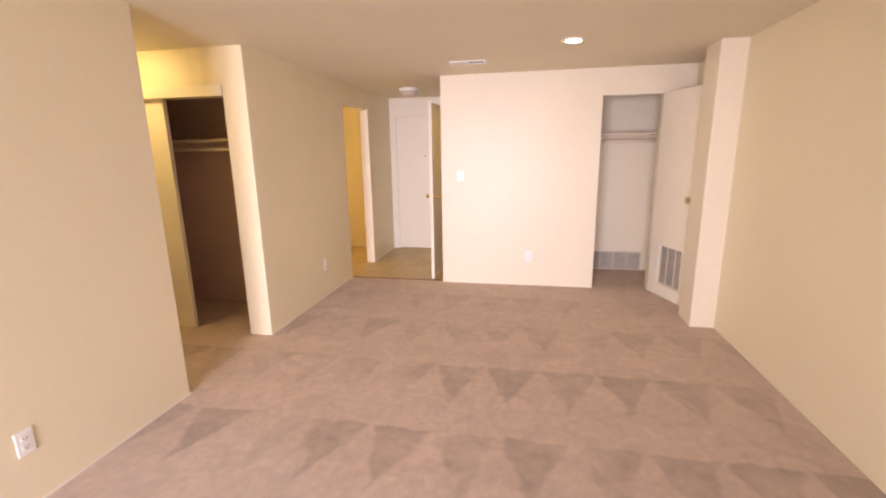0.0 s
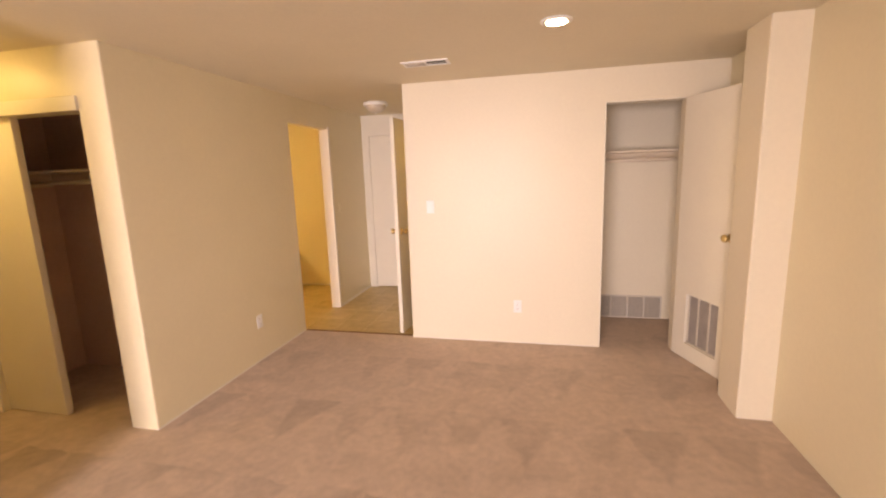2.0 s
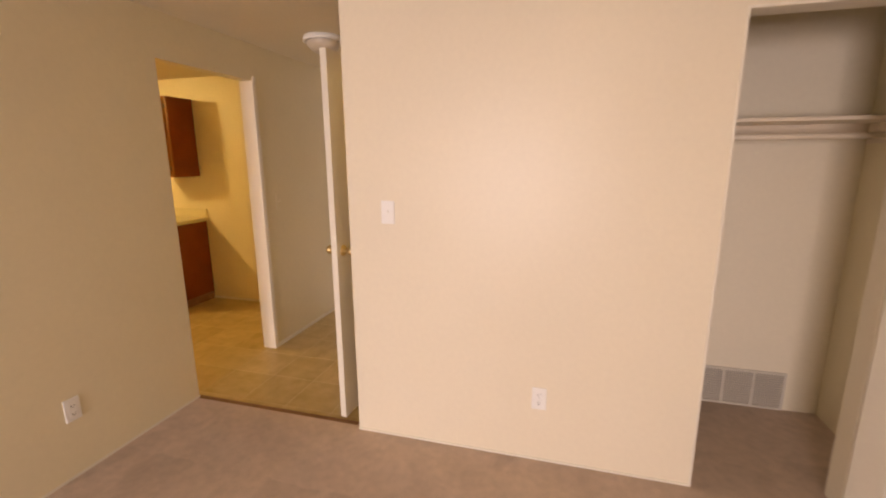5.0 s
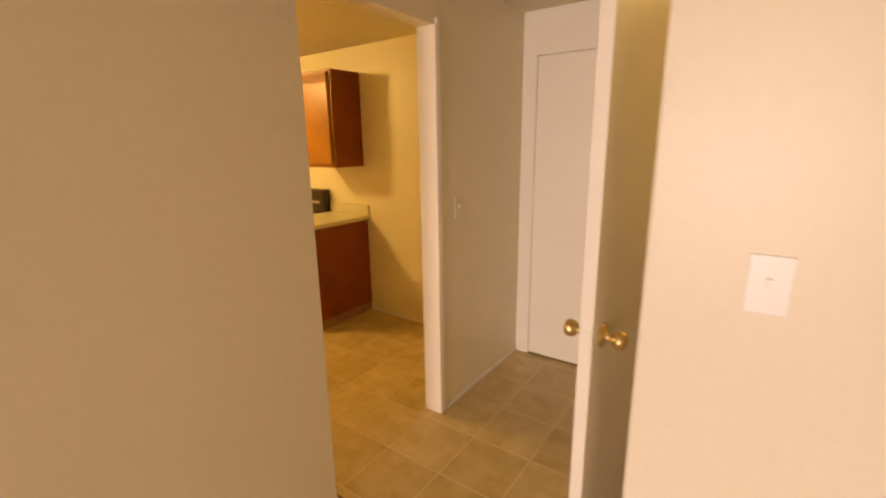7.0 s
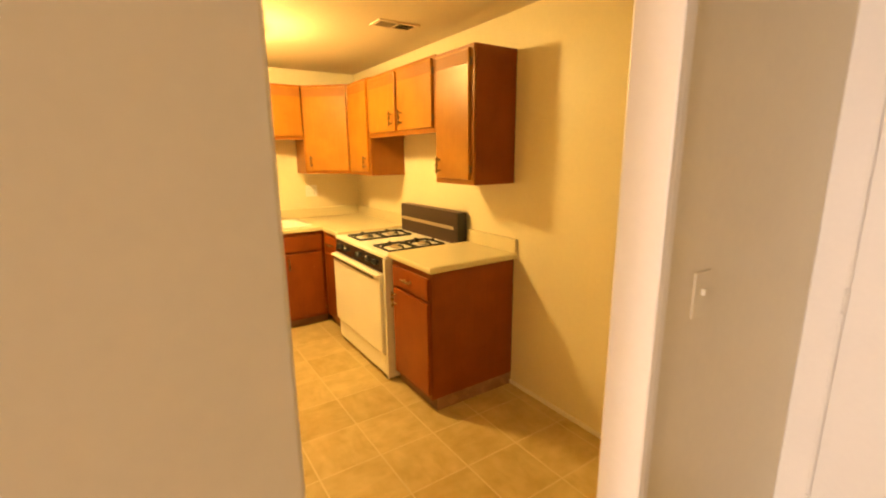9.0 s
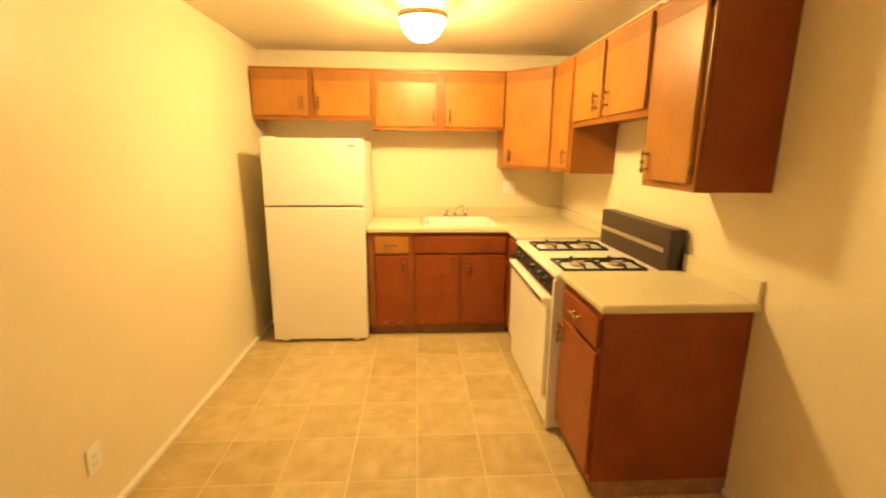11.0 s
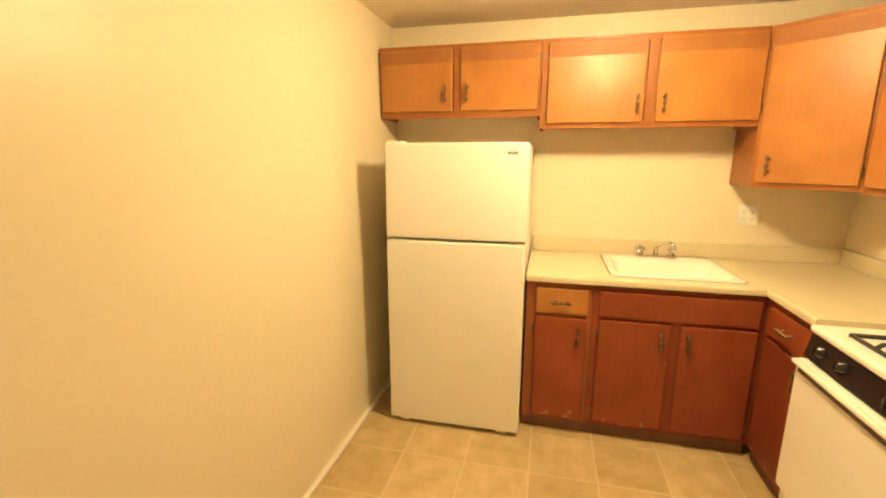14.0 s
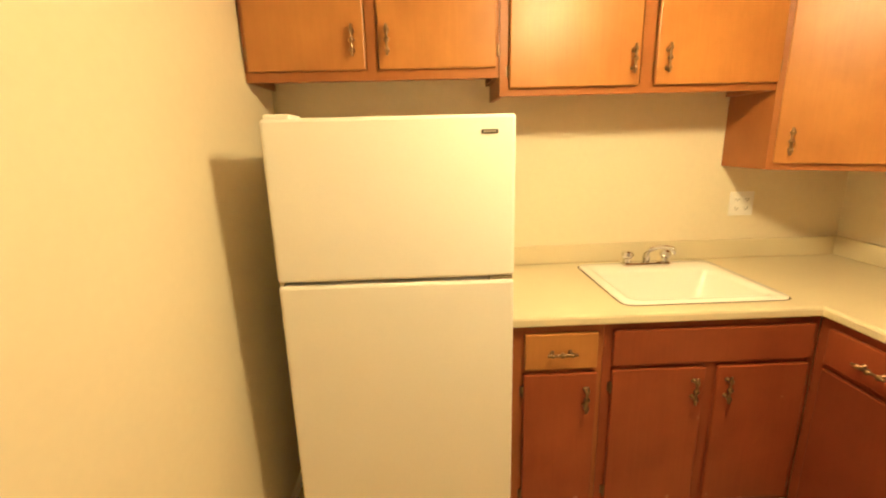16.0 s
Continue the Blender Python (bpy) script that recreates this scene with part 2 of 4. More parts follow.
# ---- more materials ----
def wood(name, light, dark, rough=0.36, wear=0.0, spec=0.5):
    """Stained veneer with grain running upwards; wear: pale scuffs."""
    m = bpy.data.materials.new(name)
    m.use_nodes = True
    n, l = m.node_tree.nodes, m.node_tree.links
    p = n["Principled BSDF"]
    p.inputs["Roughness"].default_value = rough
    p.inputs["Specular IOR Level"].default_value = spec
    co = n.new("ShaderNodeNewGeometry")
    stretch = n.new("ShaderNodeVectorMath")
    stretch.operation = "MULTIPLY"
    stretch.inputs[1].default_value = (34, 34, 2.2)
    l.new(co.outputs["Position"], stretch.inputs[0])
    fine = n.new("ShaderNodeTexNoise")
    fine.inputs["Scale"].default_value, fine.inputs["Detail"].default_value, fine.inputs["Distortion"].default_value = 2.0, 6.0, 0.6
    l.new(stretch.outputs[0], fine.inputs["Vector"])
    broad = n.new("ShaderNodeTexNoise")
    broad.inputs["Scale"].default_value, broad.inputs["Detail"].default_value = 5.0, 4.0
    l.new(co.outputs["Position"], broad.inputs["Vector"])
    add = n.new("ShaderNodeMath")
    add.operation = "MULTIPLY_ADD"
    add.inputs[1].default_value, add.inputs[2].default_value = 0.22, 0.05
    l.new(fine.outputs["Fac"], add.inputs[0])
    add2 = n.new("ShaderNodeMath")
    add2.operation = "MULTIPLY_ADD"
    add2.inputs[1].default_value = 0.72
    l.new(broad.outputs["Fac"], add2.inputs[0])
    l.new(add.outputs[0], add2.inputs[2])
    ramp = n.new("ShaderNodeValToRGB")
    ramp.color_ramp.elements[0].position, ramp.color_ramp.elements[0].color = 0.36, (*dark, 1)
    ramp.color_ramp.elements[1].position, ramp.color_ramp.elements[1].color = 0.68, (*light, 1)
    l.new(add2.outputs[0], ramp.inputs[0])
    colour = ramp.outputs[0]
    if wear:
        spot = n.new("ShaderNodeTexNoise")
        spot.inputs["Scale"].default_value, spot.inputs["Detail"].default_value = 16.0, 8.0
        l.new(co.outputs["Position"], spot.inputs["Vector"])
        cut = n.new("ShaderNodeMapRange")
        cut.inputs["From Min"].default_value, cut.inputs["From Max"].default_value = 0.735, 0.775
        cut.inputs["To Max"].default_value = wear
        height = n.new("ShaderNodeSeparateXYZ")
        l.new(co.outputs["Position"], height.inputs[0])
        kicked = n.new("ShaderNodeMapRange")   # shoes scuff the lowest hand's breadth most
        kicked.inputs["From Min"].default_value, kicked.inputs["From Max"].default_value = 0.10, 0.19
        kicked.inputs["To Min"].default_value, kicked.inputs["To Max"].default_value = 0.175, 0.0
        l.new(height.outputs[2], kicked.inputs["Value"])
        total = n.new("ShaderNodeMath")
        l.new(spot.outputs["Fac"], total.inputs[0])
        l.new(kicked.outputs[0], total.inputs[1])
        l.new(total.outputs[0], cut.inputs["Value"])
        mix = n.new("ShaderNodeMix")
        mix.data_type = "RGBA"
        l.new(cut.outputs[0], mix.inputs["Factor"])
        l.new(colour, mix.inputs["A"])
        mix.inputs["B"].default_value = (0.55, 0.32, 0.15, 1)
        colour = mix.outputs["Result"]
    l.new(colour, p.inputs["Base Color"])
    b = n.new("ShaderNodeBump")
    b.inputs["Strength"].default_value, b.inputs["Distance"].default_value = 0.08, 0.001
    l.new(fine.outputs["Fac"], b.inputs["Height"])
    l.new(b.outputs[0], p.inputs["Normal"])
    return m


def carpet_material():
    """Cut-pile carpet with vacuum strokes: wedges of pile that lie the other way, their shade put into the colour, in
    rows across the room.
    """
    m = bpy.data.materials.new("taupe_carpet")
    m.use_nodes = True
    n, l = m.node_tree.nodes, m.node_tree.links
    p = n["Principled BSDF"]
    p.inputs["Roughness"].default_value = 0.95
    p.inputs["Specular IOR Level"].default_value = 0.1
    p.inputs["Sheen Weight"].default_value = 0.15
    co = n.new("ShaderNodeNewGeometry")

    def math_node(op, a, b=None, c=None):
        k = n.new("ShaderNodeMath")
        k.operation = op
        for i, v in enumerate((a, b, c)):
            if v is None:
                continue
            if isinstance(v, (int, float)):
                k.inputs[i].default_value = v
            else:
                l.new(v, k.inputs[i])
        return k.outputs[0]

    def noisy(scale, detail=3.0, distortion=0.0):
        t = n.new("ShaderNodeTexNoise")
        t.inputs["Scale"].default_value, t.inputs["Detail"].default_value, t.inputs["Distortion"].default_value = scale, detail, distortion
        l.new(co.outputs["Position"], t.inputs["Vector"])
        return t.outputs["Fac"]

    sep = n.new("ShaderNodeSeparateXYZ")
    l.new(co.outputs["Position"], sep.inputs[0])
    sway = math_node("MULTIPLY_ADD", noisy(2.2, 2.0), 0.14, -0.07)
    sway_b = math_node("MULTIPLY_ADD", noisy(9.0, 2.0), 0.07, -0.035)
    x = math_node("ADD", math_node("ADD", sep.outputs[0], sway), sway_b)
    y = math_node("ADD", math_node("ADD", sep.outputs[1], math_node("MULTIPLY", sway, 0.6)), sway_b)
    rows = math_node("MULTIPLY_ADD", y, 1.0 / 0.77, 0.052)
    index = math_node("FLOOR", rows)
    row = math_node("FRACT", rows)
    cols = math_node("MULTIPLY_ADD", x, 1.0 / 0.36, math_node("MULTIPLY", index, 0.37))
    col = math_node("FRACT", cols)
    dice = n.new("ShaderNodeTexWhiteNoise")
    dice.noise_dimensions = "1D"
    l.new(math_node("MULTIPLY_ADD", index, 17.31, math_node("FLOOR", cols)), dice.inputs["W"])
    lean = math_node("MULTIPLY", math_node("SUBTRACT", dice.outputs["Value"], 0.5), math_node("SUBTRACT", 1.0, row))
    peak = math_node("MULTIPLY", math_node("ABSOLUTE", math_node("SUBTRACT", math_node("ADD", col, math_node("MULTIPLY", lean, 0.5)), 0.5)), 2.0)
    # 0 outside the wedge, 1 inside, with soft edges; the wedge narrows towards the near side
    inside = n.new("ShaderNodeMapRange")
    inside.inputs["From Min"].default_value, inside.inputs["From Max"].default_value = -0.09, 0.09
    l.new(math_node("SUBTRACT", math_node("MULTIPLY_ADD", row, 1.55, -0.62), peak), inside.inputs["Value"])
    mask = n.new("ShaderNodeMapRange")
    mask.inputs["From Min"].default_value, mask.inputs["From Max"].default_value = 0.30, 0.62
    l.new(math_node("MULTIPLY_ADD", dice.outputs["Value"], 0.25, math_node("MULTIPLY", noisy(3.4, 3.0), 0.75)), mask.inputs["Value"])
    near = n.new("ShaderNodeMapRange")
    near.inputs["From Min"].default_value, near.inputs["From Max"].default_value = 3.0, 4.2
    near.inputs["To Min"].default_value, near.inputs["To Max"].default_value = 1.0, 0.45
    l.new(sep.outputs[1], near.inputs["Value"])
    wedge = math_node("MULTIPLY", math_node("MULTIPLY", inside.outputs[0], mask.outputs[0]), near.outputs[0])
    # shade of the turned pile, put into the colour as darker wedges
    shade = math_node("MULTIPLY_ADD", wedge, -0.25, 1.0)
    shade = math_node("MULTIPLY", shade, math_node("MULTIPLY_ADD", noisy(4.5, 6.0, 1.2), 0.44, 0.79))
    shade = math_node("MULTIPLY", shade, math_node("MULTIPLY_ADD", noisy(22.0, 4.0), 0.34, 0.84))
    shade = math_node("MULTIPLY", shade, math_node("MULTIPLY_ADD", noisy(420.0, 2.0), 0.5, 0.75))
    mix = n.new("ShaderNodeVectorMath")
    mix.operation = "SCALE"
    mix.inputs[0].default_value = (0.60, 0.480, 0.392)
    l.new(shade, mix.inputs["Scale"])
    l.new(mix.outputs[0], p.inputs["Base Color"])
    b = n.new("ShaderNodeBump")
    b.inputs["Strength"].default_value, b.inputs["Distance"].default_value = 0.7, 0.004
    l.new(noisy(380.0, 2.0), b.inputs["Height"])
    l.new(b.outputs[0], p.inputs["Normal"])
    return m


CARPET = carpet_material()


def vinyl_material():
    """Sheet-marble tile: soft streaks along each tile, pale clouds, a satin wear layer with scuffs."""
    m = bpy.data.materials.new("tan_vinyl_tile")
    m.use_nodes = True
    n, l = m.node_tree.nodes, m.node_tree.links
    p = n["Principled BSDF"]
    tex = n.new("ShaderNodeTexCoord")
    info = n.new("ShaderNodeObjectInfo")
    move = n.new("ShaderNodeVectorMath")
    move.operation = "MULTIPLY_ADD"
    move.inputs[1].default_value = (4.0, 10.0, 1.0)
    shift = n.new("ShaderNodeVectorMath")
    shift.operation = "SCALE"
    shift.inputs[0].default_value = (91.0, 57.0, 33.0)
    l.new(info.outputs["Random"], shift.inputs["Scale"])
    l.new(tex.outputs["Object"], move.inputs[0])
    l.new(shift.outputs[0], move.inputs[2])
    streak = n.new("ShaderNodeTexNoise")
    streak.inputs["Scale"].default_value, streak.inputs["Detail"].default_value, streak.inputs["Distortion"].default_value = 1.5, 4.0, 1.1
    l.new(move.outputs[0], streak.inputs["Vector"])
    geo = n.new("ShaderNodeNewGeometry")
    cloud = n.new("ShaderNodeTexNoise")
    cloud.inputs["Scale"].default_value, cloud.inputs["Detail"].default_value = 9.0, 5.0
    l.new(geo.outputs["Position"], cloud.inputs["Vector"])
    both = n.new("ShaderNodeMath")
    both.operation = "MULTIPLY_ADD"
    both.inputs[1].default_value = 0.36
    half = n.new("ShaderNodeMath")
    half.operation = "MULTIPLY"
    half.inputs[1].default_value = 0.64
    l.new(cloud.outputs["Fac"], half.inputs[0])
    l.new(streak.outputs["Fac"], both.inputs[0])
    l.new(half.outputs[0], both.inputs[2])
    piece = n.new("ShaderNodeMath")
    piece.operation = "MULTIPLY_ADD"
    piece.inputs[1].default_value = 0.16
    l.new(info.outputs["Random"], piece.inputs[0])
    l.new(both.outputs[0], piece.inputs[2])
    ramp = n.new("ShaderNodeValToRGB")
    e = ramp.color_ramp.elements
    e[0].position, e[0].color = 0.38, (0.455, 0.337, 0.130, 1)
    e[1].position, e[1].color = 0.80, (0.665, 0.525, 0.258, 1)
    l.new(piece.outputs[0], ramp.inputs[0])
    l.new(ramp.outputs[0], p.inputs["Base Color"])
    gloss = n.new("ShaderNodeMapRange")
    gloss.inputs["To Min"].default_value, gloss.inputs["To Max"].default_value = 0.30, 0.52
    l.new(cloud.outputs["Fac"], gloss.inputs["Value"])
    l.new(gloss.outputs[0], p.inputs["Roughness"])
    b = n.new("ShaderNodeBump")
    b.inputs["Strength"].default_value, b.inputs["Distance"].default_value = 0.1, 0.001
    l.new(streak.outputs["Fac"], b.inputs["Height"])
    l.new(b.outputs[0], p.inputs["Normal"])
    return m


VINYL = vinyl_material()
GROUT = material("pale_vinyl_joint", (0.655, 0.54, 0.29), 0.5, grain=0.08, grain_scale=60, stain=0.1)
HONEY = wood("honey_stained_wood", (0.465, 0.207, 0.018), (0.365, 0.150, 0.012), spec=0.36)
FRAMEWOOD = wood("brown_stained_wood", (0.355, 0.136, 0.014), (0.285, 0.102, 0.009), spec=0.3)
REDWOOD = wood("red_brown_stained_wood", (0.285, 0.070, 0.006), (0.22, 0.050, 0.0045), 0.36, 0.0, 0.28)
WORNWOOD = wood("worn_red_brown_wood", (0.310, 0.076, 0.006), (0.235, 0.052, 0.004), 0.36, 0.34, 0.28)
GROOVEWOOD = wood("grooved_dark_wood", (0.37, 0.155, 0.020), (0.30, 0.115, 0.013), 0.5)
OLDBRASS = material("antique_brass", (0.27, 0.18, 0.08), 0.36, 1.0, grain=0.2, grain_scale=200, stain=0.2, stain_scale=40)
CHROME = material("chrome", (0.75, 0.73, 0.70), 0.12, 1.0, grain=0.03)
ENAMEL = material("white_enamel", (0.90, 0.87, 0.82), 0.26, grain=0.01, stain=0.02, stain_scale=6)
FRIDGE = material("white_textured_steel", (0.89, 0.86, 0.81), 0.55, spec=0.3, grain=0.012, grain_scale=150, stain=0.015, stain_scale=3, bump=0.10, bump_scale=500)
GASKET = material("grey_gasket", (0.12, 0.11, 0.10), 0.7, grain=0.1)
LAMINATE = material("beige_speckled_laminate", (0.70, 0.63, 0.41), 0.38, grain=0.09, grain_scale=350, stain=0.04, stain_scale=5)
BLACK = material("black_gloss_panel", (0.018, 0.016, 0.018), 0.2, grain=0.1, grain_scale=80)
BROWNBACK = material("dark_brown_enamel", (0.050, 0.028, 0.024), 0.34, spec=0.3, grain=0.06, grain_scale=80, stain=0.1, stain_scale=8)
ALUMINIUM = material("brushed_aluminium", (0.56, 0.50, 0.40), 0.38, 0.9, grain=0.08, grain_scale=200)
IRON = material("black_cast_iron", (0.022, 0.019, 0.017), 0.55, grain=0.15, grain_scale=120, bump=0.2, bump_scale=300)
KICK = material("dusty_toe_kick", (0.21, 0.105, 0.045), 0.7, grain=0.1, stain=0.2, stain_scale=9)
SEAL_SHADE = material("dark_seal_and_shade", (0.09, 0.065, 0.04), 0.7, grain=0.2, stain=0.2, stain_scale=20)
ROD = material("painted_wood_shelf", (0.80, 0.70, 0.55), 0.45, grain=0.02, stain=0.04, stain_scale=6)
GLASS_OFF = material("frosted_lamp_glass", (0.66, 0.60, 0.50), 0.3, grain=0.01, stain=0.02)
COLLAR = material("aged_lamp_collar", (0.60, 0.48, 0.31), 0.4, grain=0.05, stain=0.1, stain_scale=20)
LAMP_ON = glowing("lit_lamp_glass", BULB, KITCHEN_GLOW)
# added glow above the collar, for the bright patch on the ceiling
GLARE_NECK = glowing("ceiling_glare_glass", BULB, KITCHEN_GLOW * 0.3)
CORRIDOR_ON = glowing("lit_corridor_glass", BULB, CORRIDOR_GLOW)
CAN_ON = glowing("lit_flood_bulb", (1.0, 0.64, 0.35), CAN_GLOW)

# ---- floors ----
CARPET_Z, CARPET_EDGE = 0.008, 5.085
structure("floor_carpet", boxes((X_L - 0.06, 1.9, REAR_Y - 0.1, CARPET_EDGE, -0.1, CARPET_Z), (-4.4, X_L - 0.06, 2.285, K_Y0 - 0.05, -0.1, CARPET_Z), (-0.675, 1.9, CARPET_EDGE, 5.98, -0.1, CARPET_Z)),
          CARPET, "taupe cut-pile carpet with vacuum strokes shaded into its colour", "carpet")
bm = bmesh.new()
box(bm, K_X1 + 0.005, -0.775, CARPET_EDGE - 0.012, CARPET_EDGE + 0.022, -0.01, 0.010, bevel=0.003)
structure("trim_threshold", bm, KICK, "dark brown carpet edge strip", "threshold")


# ---- doors, casings and wall fittings ----
def knob(bm, m, radius=0.027, reach=0.055):
    """A turned door knob whose axis is local +z of m."""
    lathe(bm, [(0, 0), (0.031, 0.0), (0.031, 0.004), (0.024, 0.010), (0.011, 0.016), (0.011, reach * 0.5), (radius * 0.8, reach * 0.6),
               (radius, reach * 0.8), (radius * 0.92, reach), (radius * 0.5, reach * 1.1), (0, reach * 1.12)], 24, m)


def panel_door(name, hinge, angle, w, h, t, label, group=""):
    """A flush slab door; local x from the hinge along the door, y its thickness."""
    d = thing(name, pose(hinge[0], hinge[1], 0.015, 0, 0, angle), label, "door", group)
    return d


def hinges(d, x, y, zs, mat):
    for z in zs:
        bm = bmesh.new()
        lathe(bm, [(0, -0.045), (0.006, -0.045), (0.006, 0.045), (0, 0.045)], 10, pose(x, y, z))
        part("hinge", bm, mat, d)


# utility closet door with its air grille, standing open
UD_W, UD_H, UD_T = 0.60, 2.015, 0.035
ud_angle = math.degrees(math.atan2(4.435 - 5.035, 1.705 - 1.488))
ud = panel_door("utility_door", (1.488, 5.035), ud_angle, UD_W, UD_H, UD_T, "white flush closet door, half open, with a low air grille")
GX0, GX1, GZ0, GZ1 = 0.135, 0.475, 0.125, 0.525
bm = boxes((0, GX0, 0, UD_T, 0, UD_H), (GX1, UD_W, 0, UD_T, 0, UD_H), (GX0, GX1, 0, UD_T, GZ1, UD_H), (GX0, GX1, 0, UD_T, 0, GZ0))
part("door_slab", bm, DOORPAINT, ud)
gr = part("air_grille", boxes((GX0, GX1, 0.022, 0.030, GZ0, GZ0 + 0.012), (GX0, GX1, 0.022, 0.030, GZ1 - 0.012, GZ1), (GX0, GX0 + 0.012, 0.022, 0.030, GZ0, GZ1),
                              (GX1 - 0.012, GX1, 0.022, 0.030, GZ0, GZ1), (GX0 + 0.105, GX0 + 0.117, 0.022, 0.030, GZ0, GZ1), (GX0 + 0.222, GX0 + 0.234, 0.022, 0.030, GZ0, GZ1)),
          GRILLE, ud, "painted metal air grille")
part("filter", boxes((GX0, GX1, 0.030, 0.034, GZ0, GZ1)), FILTER, gr, "grey filter mesh")
for side, y in ((1, 0.0), (-1, UD_T)):
    bm = bmesh.new()
    knob(bm, pose(UD_W - 0.065, y, 1.02, 90 * side))
    part("door_knob", bm, BRASS, ud, "brass door knob")
hinges(ud, -0.004, UD_T, (0.2, 1.0, 1.8), BRASS)

# hall closet door, ajar
HC_W = 0.745
hc_angle = math.degrees(math.atan2(5.105 - 5.86, -0.868 + 0.800))
hc = panel_door("hall_door", (-0.800, 5.86), hc_angle, HC_W, 2.02, 0.035, "white flush hall door standing ajar, with brass knobs")
part("door_slab", boxes((0, HC_W, -0.035, 0, 0, 2.015)), DOORPAINT, hc)
for side, y in ((1, -0.035), (-1, 0.0)):
    bm = bmesh.new()
    knob(bm, pose(HC_W - 0.06, y, 0.985, 90 * side), 0.025, 0.06)
    part("door_knob", bm, BRASS, hc, "polished brass door knob")
part("latch_plate", boxes((HC_W, HC_W + 0.002, -0.029, -0.006, 0.957, 1.013)), TRIM, hc, "painted latch plate")
hinges(hc, -0.004, 0.004, (0.2, 1.0, 1.8), BRASS)

# front door
fd = panel_door("front_door", (FD_X0 + 0.0115, K_Y1 + 0.001), 0, FD_X1 - FD_X0 - 0.024, 2.01, 0.045, "white flush front door, closed, with brass lock and knob")
FDW = FD_X1 - FD_X0 - 0.023
bm = bmesh.new()
box(bm, 0, FDW, 0, 0.045, 0, 2.011, bevel=0.002)
part("door_slab", bm, DOORPAINT, fd)
bm = bmesh.new()
knob(bm, pose(FDW - 0.065, 0, 1.10, 90), 0.03, 0.06)
part("door_knob", bm, BRASS, fd, "polished brass door knob")
bm = bmesh.new()
lathe(bm, [(0, 0), (0.034, 0), (0.034, 0.006), (0.026, 0.02), (0.026, 0.024), (0, 0.025)], 24, pose(FDW - 0.07, 0, 1.315, 90))
box(bm, FDW - 0.078, FDW - 0.062, -0.035, -0.02, 1.30, 1.33, bevel=0.003)
part("deadbolt", bm, BRASS, fd, "round brass deadbolt")
bm = bmesh.new()
lathe(bm, [(0, 0), (0.011, 0), (0.011, 0.003), (0.007, 0.004), (0.006, 0.002), (0, 0.002)], 16, pose(0.44, 0, 1.425, 90))
part("peephole", bm, OLDBRASS, fd, "small brass peephole")
hinges(fd, -0.004, -0.004, (0.22, 1.0, 1.72), DOORPAINT)
part("door_sweep", boxes((0.002, FDW - 0.002, -0.006, 0, 0.0, 0.03)), TRIM, fd, "white sweep along the bottom edge")


def casing(name, bm, label):
    return structure(name, bm, TRIM, label, "trim")


# front door casing, kitchen doorway jamb, hall closet casing, wardrobe fascia
y = K_Y1
bm = bmesh.new()
for x0, x1, z0, z1 in ((X_L + 0.001, FD_X0 + 0.002, 0, H - 0.001), (FD_X1 - 0.002, FD_X1 + 0.132, 0, H - 0.001), (FD_X0 + 0.002, FD_X1 - 0.002, 2.032, H - 0.001)):
    box(bm, x0, x1, y - 0.006, y + 0.004, z0, z1)
for x0, x1, z0, z1 in ((FD_X0, FD_X0 + 0.010, 0, 2.03), (FD_X1 - 0.010, FD_X1, 0, 2.03), (FD_X0, FD_X1, 2.028, 2.04)):
    box(bm, x0, x1, y - 0.002, y + 0.10, z0, z1)
box(bm, FD_X0, FD_X1, y + 0.05, y + 0.10, 0.0, 2.03)
casing("trim_front_door", bm, "white painted flush surround of the front door")
bm = bmesh.new()
box(bm, K_X1 - 0.012, X_L + 0.012, DOOR_Y1 - 0.018, DOOR_Y1, 0, DOOR_H, bevel=0.005)
box(bm, X_L, X_L + 0.013, DOOR_Y1 - 0.006, DOOR_Y1 + 0.022, 0, DOOR_H + 0.03, bevel=0.004)
box(bm, K_X1 - 0.013, K_X1, DOOR_Y1 - 0.006, DOOR_Y1 + 0.03, 0, DOOR_H + 0.03, bevel=0.004)
casing("trim_kitchen_doorway", bm, "white painted doorway jamb")
bm = bmesh.new()
x = -0.767
for y0, y1, z0, z1 in ((HD_Y1, HD_Y1 + 0.055, 0, 2.09), (HD_Y0, HD_Y1, 2.035, 2.09)):
    box(bm, x - 0.012, x + 0.002, y0, y1, z0, z1, bevel=0.004)
box(bm, x, -0.675, HD_Y0 - 0.01, HD_Y0 + 0.012, 0, 2.04)
box(bm, x, -0.675, HD_Y1 - 0.012, HD_Y1, 0, 2.04)
casing("trim_hall_door", bm, "white painted door casing with a strike plate")
bm = bmesh.new()
box(bm, WC_X0 - 0.06, WC_X1, 3.296, 3.314, WC_H, 2.02, bevel=0.004)
box(bm, WC_X0 - 0.06, WC_X0, 3.298, 3.314, 0, WC_H, bevel=0.004)
casing("trim_wardrobe", bm, "cream painted wardrobe fascia board")
bm = bmesh.new()
box(bm, CL_X0 - 0.002, CL_X0 + 0.008, Y_W - 0.003, Y_W + 0.112, 0, 2.035, bevel=0.003)
box(bm, CL_X0, CL_X1, Y_W - 0.003, Y_W + 0.112, 2.026, 2.037, bevel=0.003)
casing("trim_utility_closet", bm, "cream painted closet jamb")

